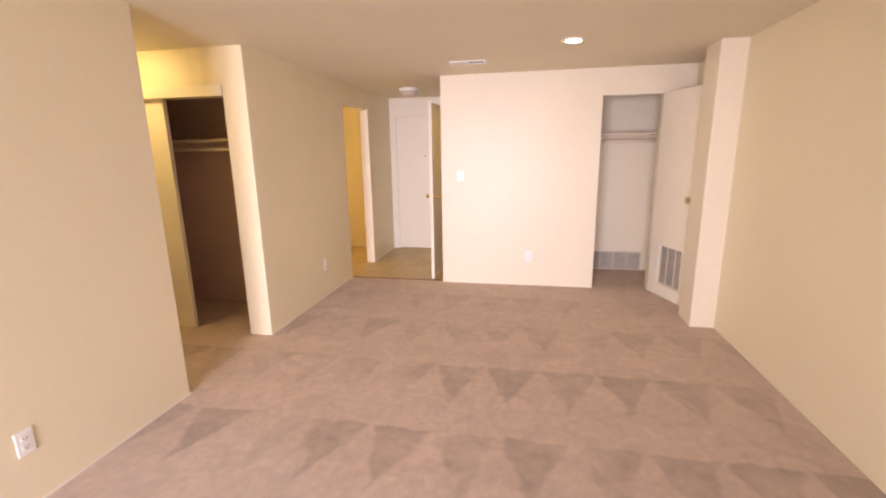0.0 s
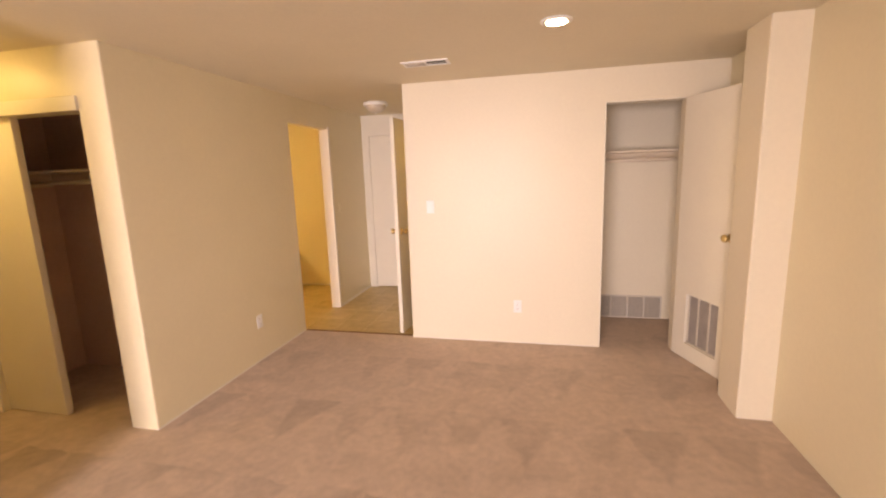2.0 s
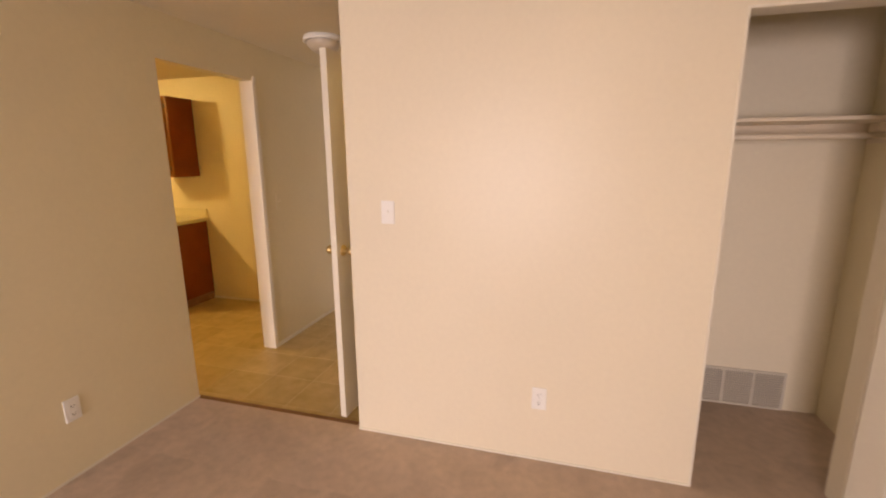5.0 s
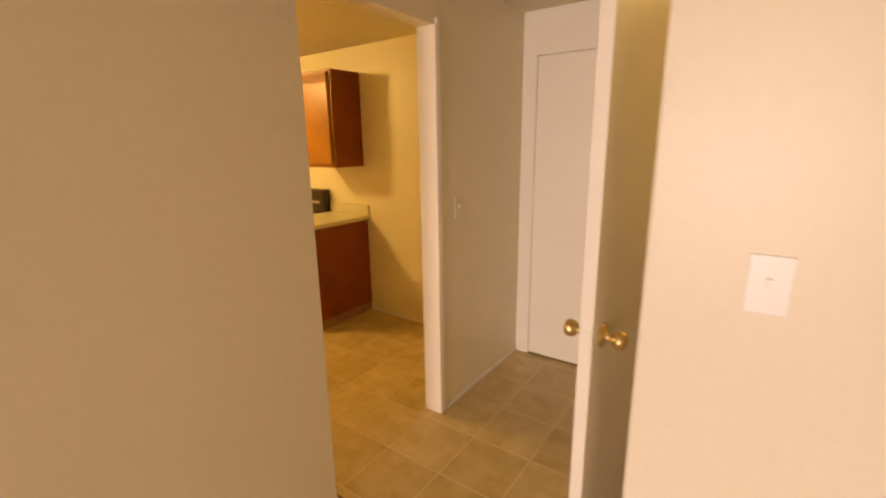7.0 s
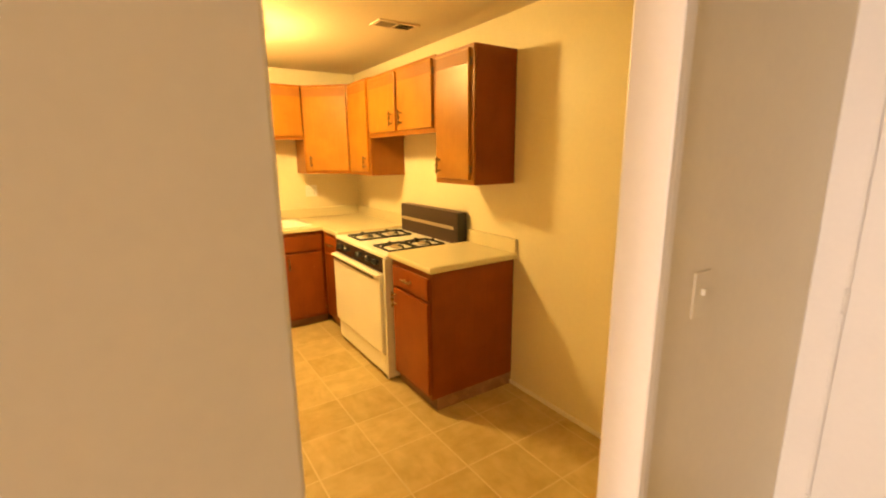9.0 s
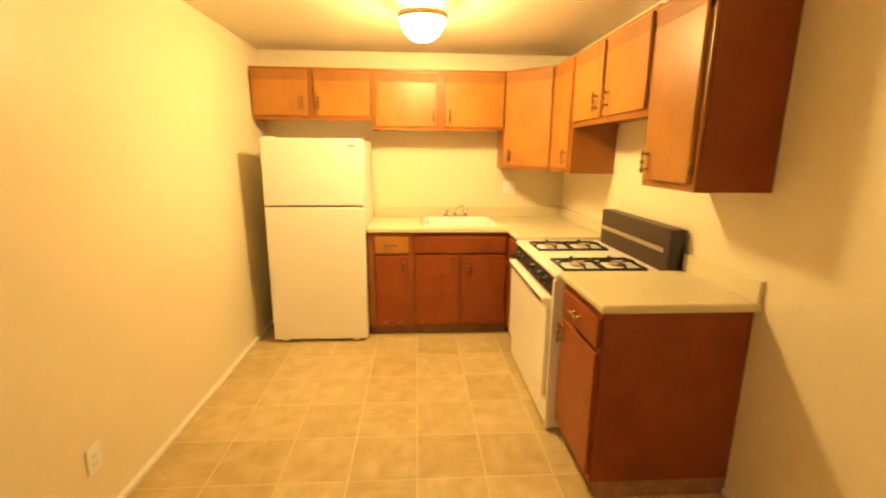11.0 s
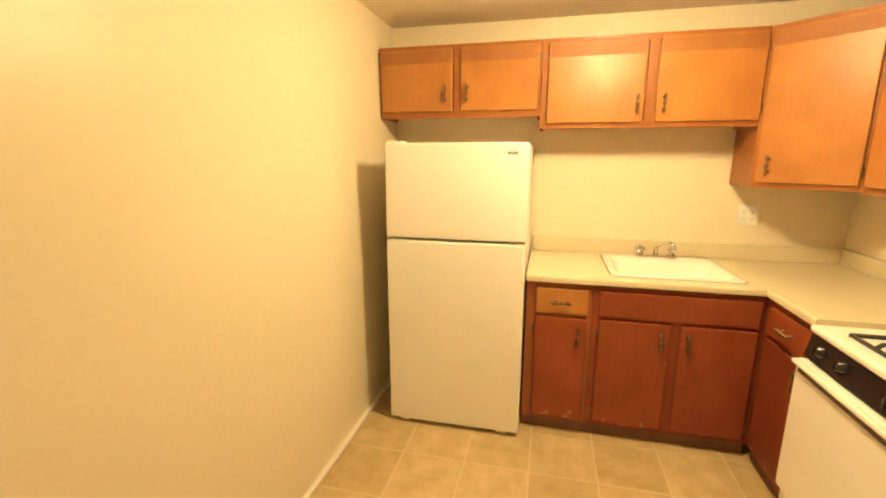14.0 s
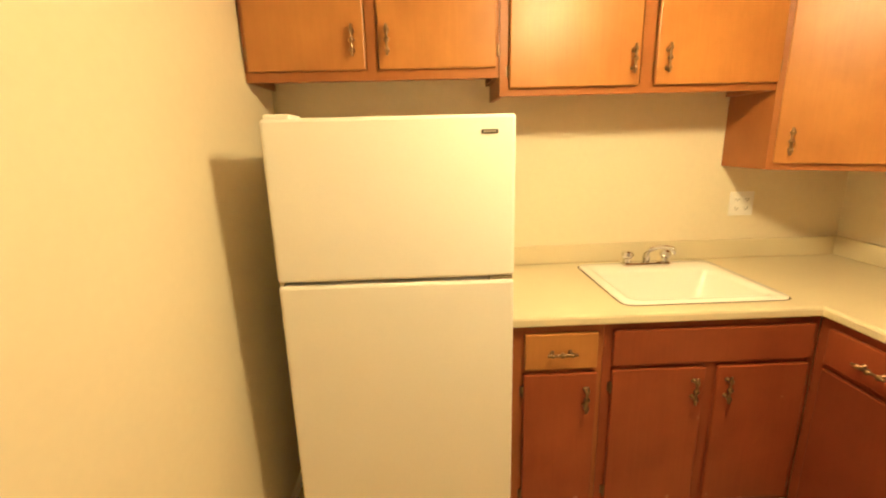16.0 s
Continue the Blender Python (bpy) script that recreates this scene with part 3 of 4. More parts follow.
# slim bead along the foot of the walls
bm = bmesh.new()
for s in ((K_X0, K_X1, K_Y0 + 0.03, K_Y0 + 0.060, 0, 0.022), (-3.37, K_X1, K_Y1 - 0.012, K_Y1, 0, 0.028), (K_X1 - 0.012, K_X1, K_Y0, DOOR_Y0, 0, 0.028),
          (X_L, X_L + 0.012, DOOR_Y1 + 0.03, K_Y1 - 0.016, 0, 0.028)):
    box(bm, *s, bevel=0.004)
structure("baseboard_kitchen", bm, TRIM, "thin pale bead along the kitchen and hall walls", "baseboard")
bm = bmesh.new()
for s in ((X_L, X_L + 0.006, REAR_Y, 2.385, 0, 0.020), (X_L, X_L + 0.006, 3.31, DOOR_Y0, 0, 0.020), (-0.752, CL_X0, Y_W - 0.006, Y_W, 0, 0.018)):
    box(bm, *s, bevel=0.002)
structure("baseboard_living", bm, TRIM, "thin pale bead between wall and carpet", "baseboard")


def outlet(m, label, gang=1, kind="outlet", group="wall outlets", finish=None):
    """A cover plate standing on the wall; local -y looks into the room, z up."""
    o = thing("wall_" + kind, m, label, "wall " + kind, group)
    w = 0.035 + 0.023 * (gang - 1)
    bm = bmesh.new()
    box(bm, -w, w, -0.006, 0, -0.057, 0.057, bevel=0.0025)
    part("cover_plate", bm, finish or PLASTIC, o)
    for g in range(gang):
        x = (g - (gang - 1) / 2) * 0.046
        if kind == "switch":
            bm = bmesh.new()
            box(bm, x - 0.005, x + 0.005, -0.016, -0.004, -0.002, 0.014, bevel=0.002)
            part("toggle", bm, finish or PLASTIC, o)
            part("slot", boxes((x - 0.006, x + 0.006, -0.0066, -0.006, -0.013, 0.013)), finish or PLASTIC, o)
        else:
            for z in (-0.02, 0.02):
                bm = bmesh.new()
                box(bm, x - 0.016, x + 0.016, -0.008, -0.005, z - 0.014, z + 0.014, bevel=0.003)
                face = part("socket", bm, PLASTIC, o)
                part("slot", boxes((x - 0.008, x - 0.006, -0.0085, -0.0078, z - 0.003, z + 0.006), (x + 0.006, x + 0.008, -0.0085, -0.0078, z - 0.003, z + 0.006),
                                   (x - 0.002, x + 0.002, -0.0085, -0.0078, z - 0.010, z - 0.006)), DARKSLOT, face)
    bm = bmesh.new()
    lathe(bm, [(0, 0), (0.003, 0), (0.0025, 0.0012), (0, 0.0014)], 10, pose(0, -0.006, 0, 90))
    part("screw", bm, PLASTIC, o)
    return o


outlet(pose(X_L, 1.48, 0.31, 0, 0, 90), "white duplex wall outlet near the carpet")
outlet(pose(X_L, 4.38, 0.345, 0, 0, 90), "white duplex wall outlet near the carpet")
outlet(pose(0.227, Y_W, 0.345), "white duplex wall outlet on the bright end wall")
outlet(pose(-0.535, Y_W, 1.235), "white single light switch on the end wall", kind="switch", group="wall switches")
outlet(pose(-3.372, K_Y0 + 0.031, 0.27, 1, 0, 180), "white duplex wall outlet low on the kitchen wall")
outlet(pose(K_X0, 6.315, 1.155, 0, 0, 90), "white two-gang outlet above the worktop", gang=2)
outlet(pose(X_L, 6.05, 1.16, 0, 0, 90), "small painted-over light switch in the hall", kind="switch", group="wall switches", finish=PAINT)

# ceiling air vents
def ceiling_vent(m, w, d, label, frame_mat):
    """A two-way register: the left half shows its slats, the right half its dark throat."""
    v = thing("ceiling_vent", m, label, "air vent", "ceiling registers")
    bm = bmesh.new()
    for s in ((-w, w, -d, -d + 0.02, -0.008, 0), (-w, w, d - 0.02, d, -0.008, 0), (-w, -w + 0.02, -d + 0.02, d - 0.02, -0.008, 0), (w - 0.02, w, -d + 0.02, d - 0.02, -0.008, 0),
              (-0.008, 0.008, -d + 0.02, d - 0.02, -0.008, 0)):
        box(bm, *s)
    part("frame", bm, frame_mat, v)
    # near-black sheet in place of the shade inside the throat
    part("backing", boxes((-w + 0.02, w - 0.02, -d + 0.02, d - 0.02, -0.002, -0.0005)), DARKSLOT, v)
    for k in range(12):
        for x0, x1, tilt in ((-w + 0.022, -0.009, 28), (0.009, w - 0.022, 62)):
            if tilt > 40 and k != 6:
                continue
            half = 0.0058 if tilt < 40 else 0.0022
            bm = bmesh.new()
            box(bm, x0, x1, -half, half, -0.0008, 0.0008)
            s = part("slat", bm, GRILLE, v)
            s.matrix_local = pose(0, -d + 0.024 + k * (d - 0.024) / 5.5, -0.0055, tilt)


ceiling_vent(pose(-0.362, 4.405, H), 0.165, 0.07, "white ceiling air register with dark slots", PLASTIC)
ceiling_vent(pose(-4.01, 6.37, H, 0, 0, 90), 0.14, 0.07, "tan ceiling air register above the cooker", ROD)

# recessed can light in the living room
c = thing("recessed_light", pose(0.502, 3.79, H), "lit recessed ceiling light with a white ring", "ceiling light")
bm = bmesh.new()
lathe(bm, [(0.055, -0.001), (0.083, -0.001), (0.083, -0.006), (0.060, -0.012), (0.055, -0.010), (0.055, -0.001)], 32)
part("trim_ring", bm, PLASTIC, c)
bm = bmesh.new()
lathe(bm, [(0, -0.018), (0.03, -0.015), (0.046, -0.008), (0.050, -0.001), (0, -0.001)], 24)
part("flood_bulb", bm, CAN_ON, c, "lit flood bulb")


def dome_lamp(name, m, glass, r, drop, label, collar=0.05, neck=0.0):
    """A flush ceiling lamp: metal collar, glass bowl, finial."""
    d = thing(name, m, label, "ceiling light")
    bm = bmesh.new()
    lathe(bm, [(0, -neck), (r * 0.98, -neck), (r * 1.03, -neck - (collar - neck) * 0.4), (r * 1.05, -collar), (r * 0.98, -collar * 1.05), (r * 0.92, -collar * 0.95), (0, -collar * 0.95)], 40)
    part("collar", bm, COLLAR if glass is not GLASS_OFF else PLASTIC, d)
    if neck:
        bm = bmesh.new()
        lathe(bm, [(0.04, 0), (r * 0.46, -0.004), (r * 0.50, -neck + 0.002), (0.04, -neck)], 32)
        part("ceiling_glare_neck", bm, GLARE_NECK, d, "added glowing neck for the ceiling glare above the collar")
    bm = bmesh.new()
    lathe(bm, [(r * 0.87, -collar)] + [(r * 0.87 * math.cos(a), -collar - drop * math.sin(a)) for a in [math.pi / 2 * k / 9 for k in range(1, 9)]] + [(0, -collar - drop)], 40)
    part("glass_bowl", bm, glass, d, "frosted glass bowl")
    bm = bmesh.new()
    lathe(bm, [(0, -collar - drop - 0.012), (0.005, -collar - drop - 0.01), (0.007, -collar - drop - 0.004), (0.009, -collar - drop + 0.003), (0, -collar - drop + 0.004)], 16)
    part("finial", bm, OLDBRASS if glass is not GLASS_OFF else PLASTIC, d)
    return d


dome_lamp("kitchen_ceiling_lamp", pose(-4.52, 5.508, H), LAMP_ON, 0.14, 0.115, "lit frosted glass dome lamp on the kitchen ceiling", 0.088, 0.055)
# unseen lamp, added for the yellow glow past the hall door
dome_lamp("unseen_closet_lamp", pose(-0.34, 6.35, H), CORRIDOR_ON, 0.10, 0.06, "unseen lamp added for the warm glow behind the hall door", 0.03)
dome_lamp("hall_ceiling_lamp", pose(-1.31, 5.87, H), GLASS_OFF, 0.125, 0.075, "unlit white glass dome lamp on the hall ceiling", 0.035)
dome_lamp("corridor_ceiling_lamp", pose(-2.95, 2.86, H), CORRIDOR_ON, 0.13, 0.08, "lit glass dome lamp on the corridor ceiling", 0.03)


# ---- wardrobe and utility closet fittings ----
def sliding_panel(x0, x1, y, label):
    d = thing("sliding_door", pose(x0, y, 0.012), label, "sliding door", "wardrobe sliding doors")
    w = x1 - x0
    bm = bmesh.new()
    box(bm, 0, w, 0, 0.032, 0, 1.955, bevel=0.003)
    part("door_panel", bm, DOORPAINT, d)
    bm = bmesh.new()
    box(bm, w - 0.03, w + 0.004, -0.004, 0.036, 0, 1.955, bevel=0.004)
    part("edge_stile", bm, TRIM, d, "pale edge stile")
    return d


sliding_panel(-3.19, -2.655, 3.345, "cream sliding wardrobe door on the front track")
sliding_panel(-3.30, -2.70, 3.382, "cream sliding wardrobe door on the rear track")


def shelf_with_rod(x0, x1, y0, y1, z, label):
    s = thing("closet_shelf", pose(x0, y1, z), label, "shelf", "closet shelves")
    bm = bmesh.new()
    box(bm, 0, x1 - x0, y0 - y1, 0, 0, 0.018, bevel=0.002)
    part("shelf_board", bm, ROD, s)
    part("cleat", boxes((0, x1 - x0, -0.018, 0, -0.05, 0)), ROD, s)
    bm = bmesh.new()
    tube(bm, [(0.0, y0 - y1 + 0.03, -0.07), (x1 - x0, y0 - y1 + 0.03, -0.07)], 0.015, 14)
    part("hanging_rod", bm, ROD, s, "pale wooden hanging rod")
    for x in (0.0, x1 - x0 - 0.012):
        bm = bmesh.new()
        box(bm, x, x + 0.012, y0 - y1, -0.018, -0.10, 0, bevel=0.002)
        part("end_bracket", bm, ROD, s)


shelf_with_rod(0.80, X_R, 5.55, 5.88, 1.655, "pale painted closet shelf with a hanging rod")
shelf_with_rod(-3.395, K_X1 - 0.005, 3.68, K_Y0 - 0.102, 1.62, "pale painted wardrobe shelf with a hanging rod")

g = thing("return_air_grille", pose(0.80, 5.88, CARPET_Z), "grey metal return air grille in the closet wall", "air grille")
GW, GH = 0.805, 0.235
bm = boxes((0, GW, -0.010, 0, 0, 0.014), (0, GW, -0.010, 0, GH - 0.014, GH), *[(x, x + 0.014, -0.010, 0, 0.014, GH - 0.014) for x in [k * (GW - 0.014) / 5 for k in range(6)]])
part("frame", bm, GRILLE, g)
part("backing", boxes((0.014, GW - 0.014, -0.002, 0, 0.014, GH - 0.014)), FILTER, g)
for k in range(14):
    bm = bmesh.new()
    box(bm, 0.014, GW - 0.014, -0.0055, 0.0055, -0.0007, 0.0007)
    s = part("louvre", bm, GRILLE, g)
    s.matrix_local = pose(0, -0.006, 0.022 + k * 0.0146, 35)

# rear window, behind the start of the walk
w = tagged(new("window_1"), "wide white-framed window with clear glass", "window", "", "structure")
w.matrix_world = pose(WIN_X0, REAR_Y - 0.06, WIN_Z0)
WW, WH = WIN_X1 - WIN_X0, WIN_Z1 - WIN_Z0
part("window_frame", boxes((0, WW, -0.03, 0.03, 0, 0.04), (0, WW, -0.03, 0.03, WH - 0.04, WH), (0, 0.04, -0.03, 0.03, 0.04, WH - 0.04), (WW - 0.04, WW, -0.03, 0.03, 0.04, WH - 0.04),
                           (WW / 2 - 0.03, WW / 2 + 0.03, -0.03, 0.03, 0.04, WH - 0.04)), ALUMINIUM, w)
GLASS = bpy.data.materials.new("window_glass")
GLASS.use_nodes = True
GLASS.node_tree.nodes["Principled BSDF"].inputs["Transmission Weight"].default_value = 1.0
GLASS.node_tree.nodes["Principled BSDF"].inputs["Roughness"].default_value = 0.0
for x0, x1 in ((0.04, WW / 2 - 0.03), (WW / 2 + 0.03, WW - 0.04)):
    p = part("window_pane", boxes((x0, x1, -0.003, 0.003, 0.04, WH - 0.04)), GLASS, w)
    p.visible_shadow = False


# ---- kitchen ----
def pull(parent, x, z, upright, y=-0.018):
    """A beaded antique pull on two feet, at the face of a door."""
    bm = bmesh.new()
    L = 0.052
    prof = [(0, -L)]
    for k in range(25):
        s = -L + 2 * L * k / 24
        r = 0.0052 + 0.0045 * max(0.0, math.cos(s / L * 3 * math.pi)) * (1.25 if abs(s) < L / 3 else 1.0)
        prof.append((r, s))
    prof.append((0, L))
    turn = pose(0, -0.024, 0) if upright else pose(0, -0.024, 0, 0, 90, 0)
    lathe(bm, prof, 12, turn)
    for s in (-0.032, 0.032):
        at = (0, 0, s) if upright else (s, 0, 0)
        lathe(bm, [(0, 0), (0.009, 0), (0.008, 0.003), (0.0045, 0.006), (0.0045, 0.024), (0, 0.024)], 10, pose(*at, 90))
    h = part("handle", bm, OLDBRASS, parent, "antique brass pull")
    h.matrix_local = pose(x, y, z)
    return h


def cabinet_front(cab, name, x0, x1, z0, z1, mat, handle=None, grooved=False, hinge=None):
    """A lipped slab front proud of the face frame; grooved: a reeded band along its top; hinge: 'l' or 'r'."""
    bm = bmesh.new()
    box(bm, x0, x1, -0.018, 0.002, z0, z1, bevel=0.005)
    front = part(name, bm, mat, cab)
    if grooved:
        bm = bmesh.new()
        n, step = 7, 0.0096
        line = []
        for k in range(n):
            z = z1 - 0.011 - k * step
            line += [(-0.0183, z), (-0.0198, z - 0.0025), (-0.0198, z - 0.0065), (-0.0183, z - 0.0088)]
        a = [bm.verts.new((x0 + 0.006, y, z)) for y, z in line]
        b = [bm.verts.new((x1 - 0.006, y, z)) for y, z in line]
        for k in range(len(line) - 1):
            bm.faces.new([a[k], b[k], b[k + 1], a[k + 1]])
        part("reeded_band", bm, GROOVEWOOD, front, "dark reeded strip along the top")
    if handle:
        pull(front, *handle)
    if hinge:
        x = x0 if hinge == "l" else x1
        for z in (z0 + 0.06, z1 - 0.07):
            bm = bmesh.new()
            lathe(bm, [(0, -0.022), (0.004, -0.022), (0.004, 0.022), (0, 0.022)], 8, pose(x + (-0.003 if hinge == "l" else 0.003), -0.010, z))
            box(bm, x - 0.012, x + 0.012, -0.004, -0.001, z - 0.018, z + 0.018)
            part("hinge", bm, OLDBRASS, front)
    return front


def face_frame(w, h, stiles, rail=0.036, stile=0.03, t=0.018):
    """A frame of rails and stiles in one piece, standing in the plane y = 0 to t."""
    xs = [0, stile]
    for s in stiles:
        xs += [s - 0.02, s + 0.02]
    xs += [w - stile, w]
    bm = bmesh.new()
    slab(bm, xs, [0, rail, h - rail, h], {(i, 1) for i in range(1, len(xs) - 1, 2)}, 0, t)
    bmesh.ops.transform(bm, matrix=Matrix(((1, 0, 0, 0), (0, 0, -1, t), (0, 1, 0, 0), (0, 0, 0, 1))), verts=bm.verts[:])
    return bm


def upper_body(cab, w, d, h, mat=None, stiles=()):
    """Wall cabinet carcass: face frame with the bottom set up behind it."""
    part("carcass", boxes((0.016, w - 0.016, 0.018, d, 0.03, h)), mat or FRAMEWOOD, cab)
    for x in (0, w - 0.016):
        part("side_panel", boxes((x, x + 0.016, 0.018, d, 0, h)), mat or FRAMEWOOD, cab)
    part("face_frame", face_frame(w, h, stiles), mat or FRAMEWOOD, cab)


def base_body(cab, w, d, h, mat=None, toe=0.075, hollow=False):
    bm = boxes((0, w, 0, 0.02, toe, h), (0, w, 0.02, d, toe, 0.62)) if hollow else boxes((0, w, 0, d, toe, h))
    part("body", bm, mat or REDWOOD, cab)
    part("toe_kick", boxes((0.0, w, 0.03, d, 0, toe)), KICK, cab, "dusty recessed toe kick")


UP_G, LO_G = "wall cabinets", "base cabinets"
FX = -5.505                                  # face of the cabinets on the sink wall
UD = FX - K_X0 - 0.002

# wall cabinets over fridge and sink
c = thing("wall_cabinet", pose(FX, K_Y0 + 0.003, 1.708, 0, 0, 90), "short honey wood wall cabinet above the fridge", "cabinet", UP_G)
w, h = 5.108 - K_Y0 - 0.004, 0.402
upper_body(c, w, UD, h, stiles=(0.472,))
cabinet_front(c, "door", 0.016, 0.448, 0.036, h - 0.022, HONEY, (0.405, 0.133, True), True, "l")
cabinet_front(c, "door", 0.497, w - 0.012, 0.036, h - 0.022, HONEY, (0.530, 0.133, True), True, "r")
c = thing("wall_cabinet", pose(FX, 5.110, 1.640, 0, 0, 90), "wide honey wood wall cabinet above the sink", "cabinet", UP_G)
w, h = 6.193 - 5.110, 0.470
upper_body(c, w, UD, h, stiles=(0.561,))
cabinet_front(c, "door", 0.036, 0.530, 0.028, h - 0.022, HONEY, (0.500, 0.120, True), True, "l")
cabinet_front(c, "door", 0.592, w - 0.006, 0.028, h - 0.022, HONEY, (0.630, 0.120, True), True, "r")

# diagonal corner wall cabinet
CA, CB = Vector((FX, 6.195, 0)), Vector((-5.20, 6.512, 0))
ang = math.degrees(math.atan2(CB.y - CA.y, CB.x - CA.x))
dw = (CB - CA).length
c = thing("corner_wall_cabinet", pose(CA.x, CA.y, 1.335, 0, 0, ang), "tall diagonal honey wood corner wall cabinet", "cabinet", UP_G)
inv = c.matrix_world.inverted()
bm = bmesh.new()
ring = [inv @ Vector((p[0], p[1], 1.335)) for p in ((FX, 6.195), (-5.20, 6.512), (-5.20, K_Y1 - 0.002), (K_X0 + 0.002, K_Y1 - 0.002), (K_X0 + 0.002, 6.195))]
lo = [bm.verts.new((p.x, p.y, 0.0)) for p in ring]
hi = [bm.verts.new((p.x, p.y, 0.772)) for p in ring]
bm.faces.new(lo[::-1])
bm.faces.new(hi)
for k in range(5):
    bm.faces.new([lo[k], lo[(k + 1) % 5], hi[(k + 1) % 5], hi[k]])
part("body", bm, FRAMEWOOD, c)
cabinet_front(c, "door", 0.022, dw - 0.012, 0.026, 0.750, HONEY, (0.075, 0.11, True), True, "r")

# wall cabinets on the cooker wall
UY, UDR = 6.512, K_Y1 - 6.512 - 0.002
c = thing("wall_cabinet", pose(-5.198, UY, 1.330), "tall narrow honey wood wall cabinet in the corner", "cabinet", UP_G)
w, h = 5.198 - 4.752, 0.770
upper_body(c, w, UDR, h)
cabinet_front(c, "door", 0.03, w - 0.03, 0.03, h - 0.02, HONEY, (w - 0.075, 0.11, True), True, "l")
c = thing("wall_cabinet", pose(-4.750, UY, 1.632), "short honey wood wall cabinet above the cooker", "cabinet", UP_G)
w, h = 4.750 - 3.776, 0.460
upper_body(c, w, UDR, h, stiles=(0.482,))
cabinet_front(c, "door", 0.026, 0.458, 0.032, h - 0.02, HONEY, (0.41, 0.12, True), True, "l")
cabinet_front(c, "door", 0.506, w - 0.024, 0.032, h - 0.02, HONEY, (0.556, 0.12, True), True, "r")
c = thing("wall_cabinet", pose(-3.774, UY, 1.322), "tall honey wood wall cabinet with a red-brown end panel", "cabinet", UP_G)
w, h = 3.774 - 3.386, 0.760
upper_body(c, w, UDR, h)
cabinet_front(c, "door", 0.026, w - 0.026, 0.03, h - 0.02, HONEY, (0.062, 0.11, True), True, "r")
part("end_panel", boxes((w, w + 0.006, 0.012, UDR, 0.0, h)), REDWOOD, c, "plain red-brown end panel")

# base cabinets
SCUFFED = wood("scuffed_pale_wood", (0.36, 0.20, 0.11), (0.27, 0.13, 0.06), 0.6, 0.3)
BX, BY, BH = -5.150, 6.205, 0.856
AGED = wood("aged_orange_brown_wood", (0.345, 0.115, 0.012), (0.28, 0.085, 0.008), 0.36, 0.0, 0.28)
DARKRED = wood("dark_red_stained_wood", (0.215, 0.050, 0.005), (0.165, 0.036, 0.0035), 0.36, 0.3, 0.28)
BD, BDR = BX - K_X0 - 0.002, K_Y1 - BY - 0.002
c = thing("base_cabinet", pose(BX, 5.092, 0, 0, 0, 90), "narrow red-brown base cabinet with one drawer and door", "cabinet", LO_G)
w = 5.425 - 5.092
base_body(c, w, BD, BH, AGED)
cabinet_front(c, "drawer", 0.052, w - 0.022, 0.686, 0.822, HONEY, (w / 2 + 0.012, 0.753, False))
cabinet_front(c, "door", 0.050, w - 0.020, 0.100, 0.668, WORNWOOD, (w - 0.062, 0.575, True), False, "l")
c = thing("sink_cabinet", pose(BX, 5.427, 0, 0, 0, 90), "worn red-brown sink base cabinet with two doors", "cabinet", LO_G)
w = 6.203 - 5.427
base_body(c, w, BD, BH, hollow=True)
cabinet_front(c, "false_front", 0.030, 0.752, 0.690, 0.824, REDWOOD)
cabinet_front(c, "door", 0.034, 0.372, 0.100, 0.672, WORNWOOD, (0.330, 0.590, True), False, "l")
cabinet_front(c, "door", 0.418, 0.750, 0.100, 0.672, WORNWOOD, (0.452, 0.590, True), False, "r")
c = thing("base_cabinet", pose(BX + 0.002, BY, 0), "red-brown corner base cabinet with drawer and door", "cabinet", LO_G)
w = 5.148 - 4.742
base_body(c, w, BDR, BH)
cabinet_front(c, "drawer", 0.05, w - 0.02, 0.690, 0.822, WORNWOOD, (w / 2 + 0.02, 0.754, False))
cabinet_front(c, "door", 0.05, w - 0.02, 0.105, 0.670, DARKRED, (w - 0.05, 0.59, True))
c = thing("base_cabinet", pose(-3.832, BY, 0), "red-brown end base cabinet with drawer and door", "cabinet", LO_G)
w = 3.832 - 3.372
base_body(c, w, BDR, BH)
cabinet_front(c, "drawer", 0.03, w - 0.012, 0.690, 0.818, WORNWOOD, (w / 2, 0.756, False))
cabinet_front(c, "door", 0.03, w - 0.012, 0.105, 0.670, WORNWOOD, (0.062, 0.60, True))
part("end_panel", boxes((w, w + 0.006, 0.004, BDR, 0.082, BH)), REDWOOD, c, "plain red-brown end panel")
part("kick_board", boxes((w, w + 0.004, 0.034, BDR, 0.0, 0.080)), SCUFFED, c, "scuffed pale kick strip")


def round_front(bm, test, offset=0.012):
    edges = [e for e in bm.edges if abs(e.verts[0].co.z - e.verts[1].co.z) < 1e-6 and test(e.verts[0].co) and test(e.verts[1].co)]
    bmesh.ops.bevel(bm, geom=edges, offset=offset, segments=3, affect="EDGES", profile=0.5)


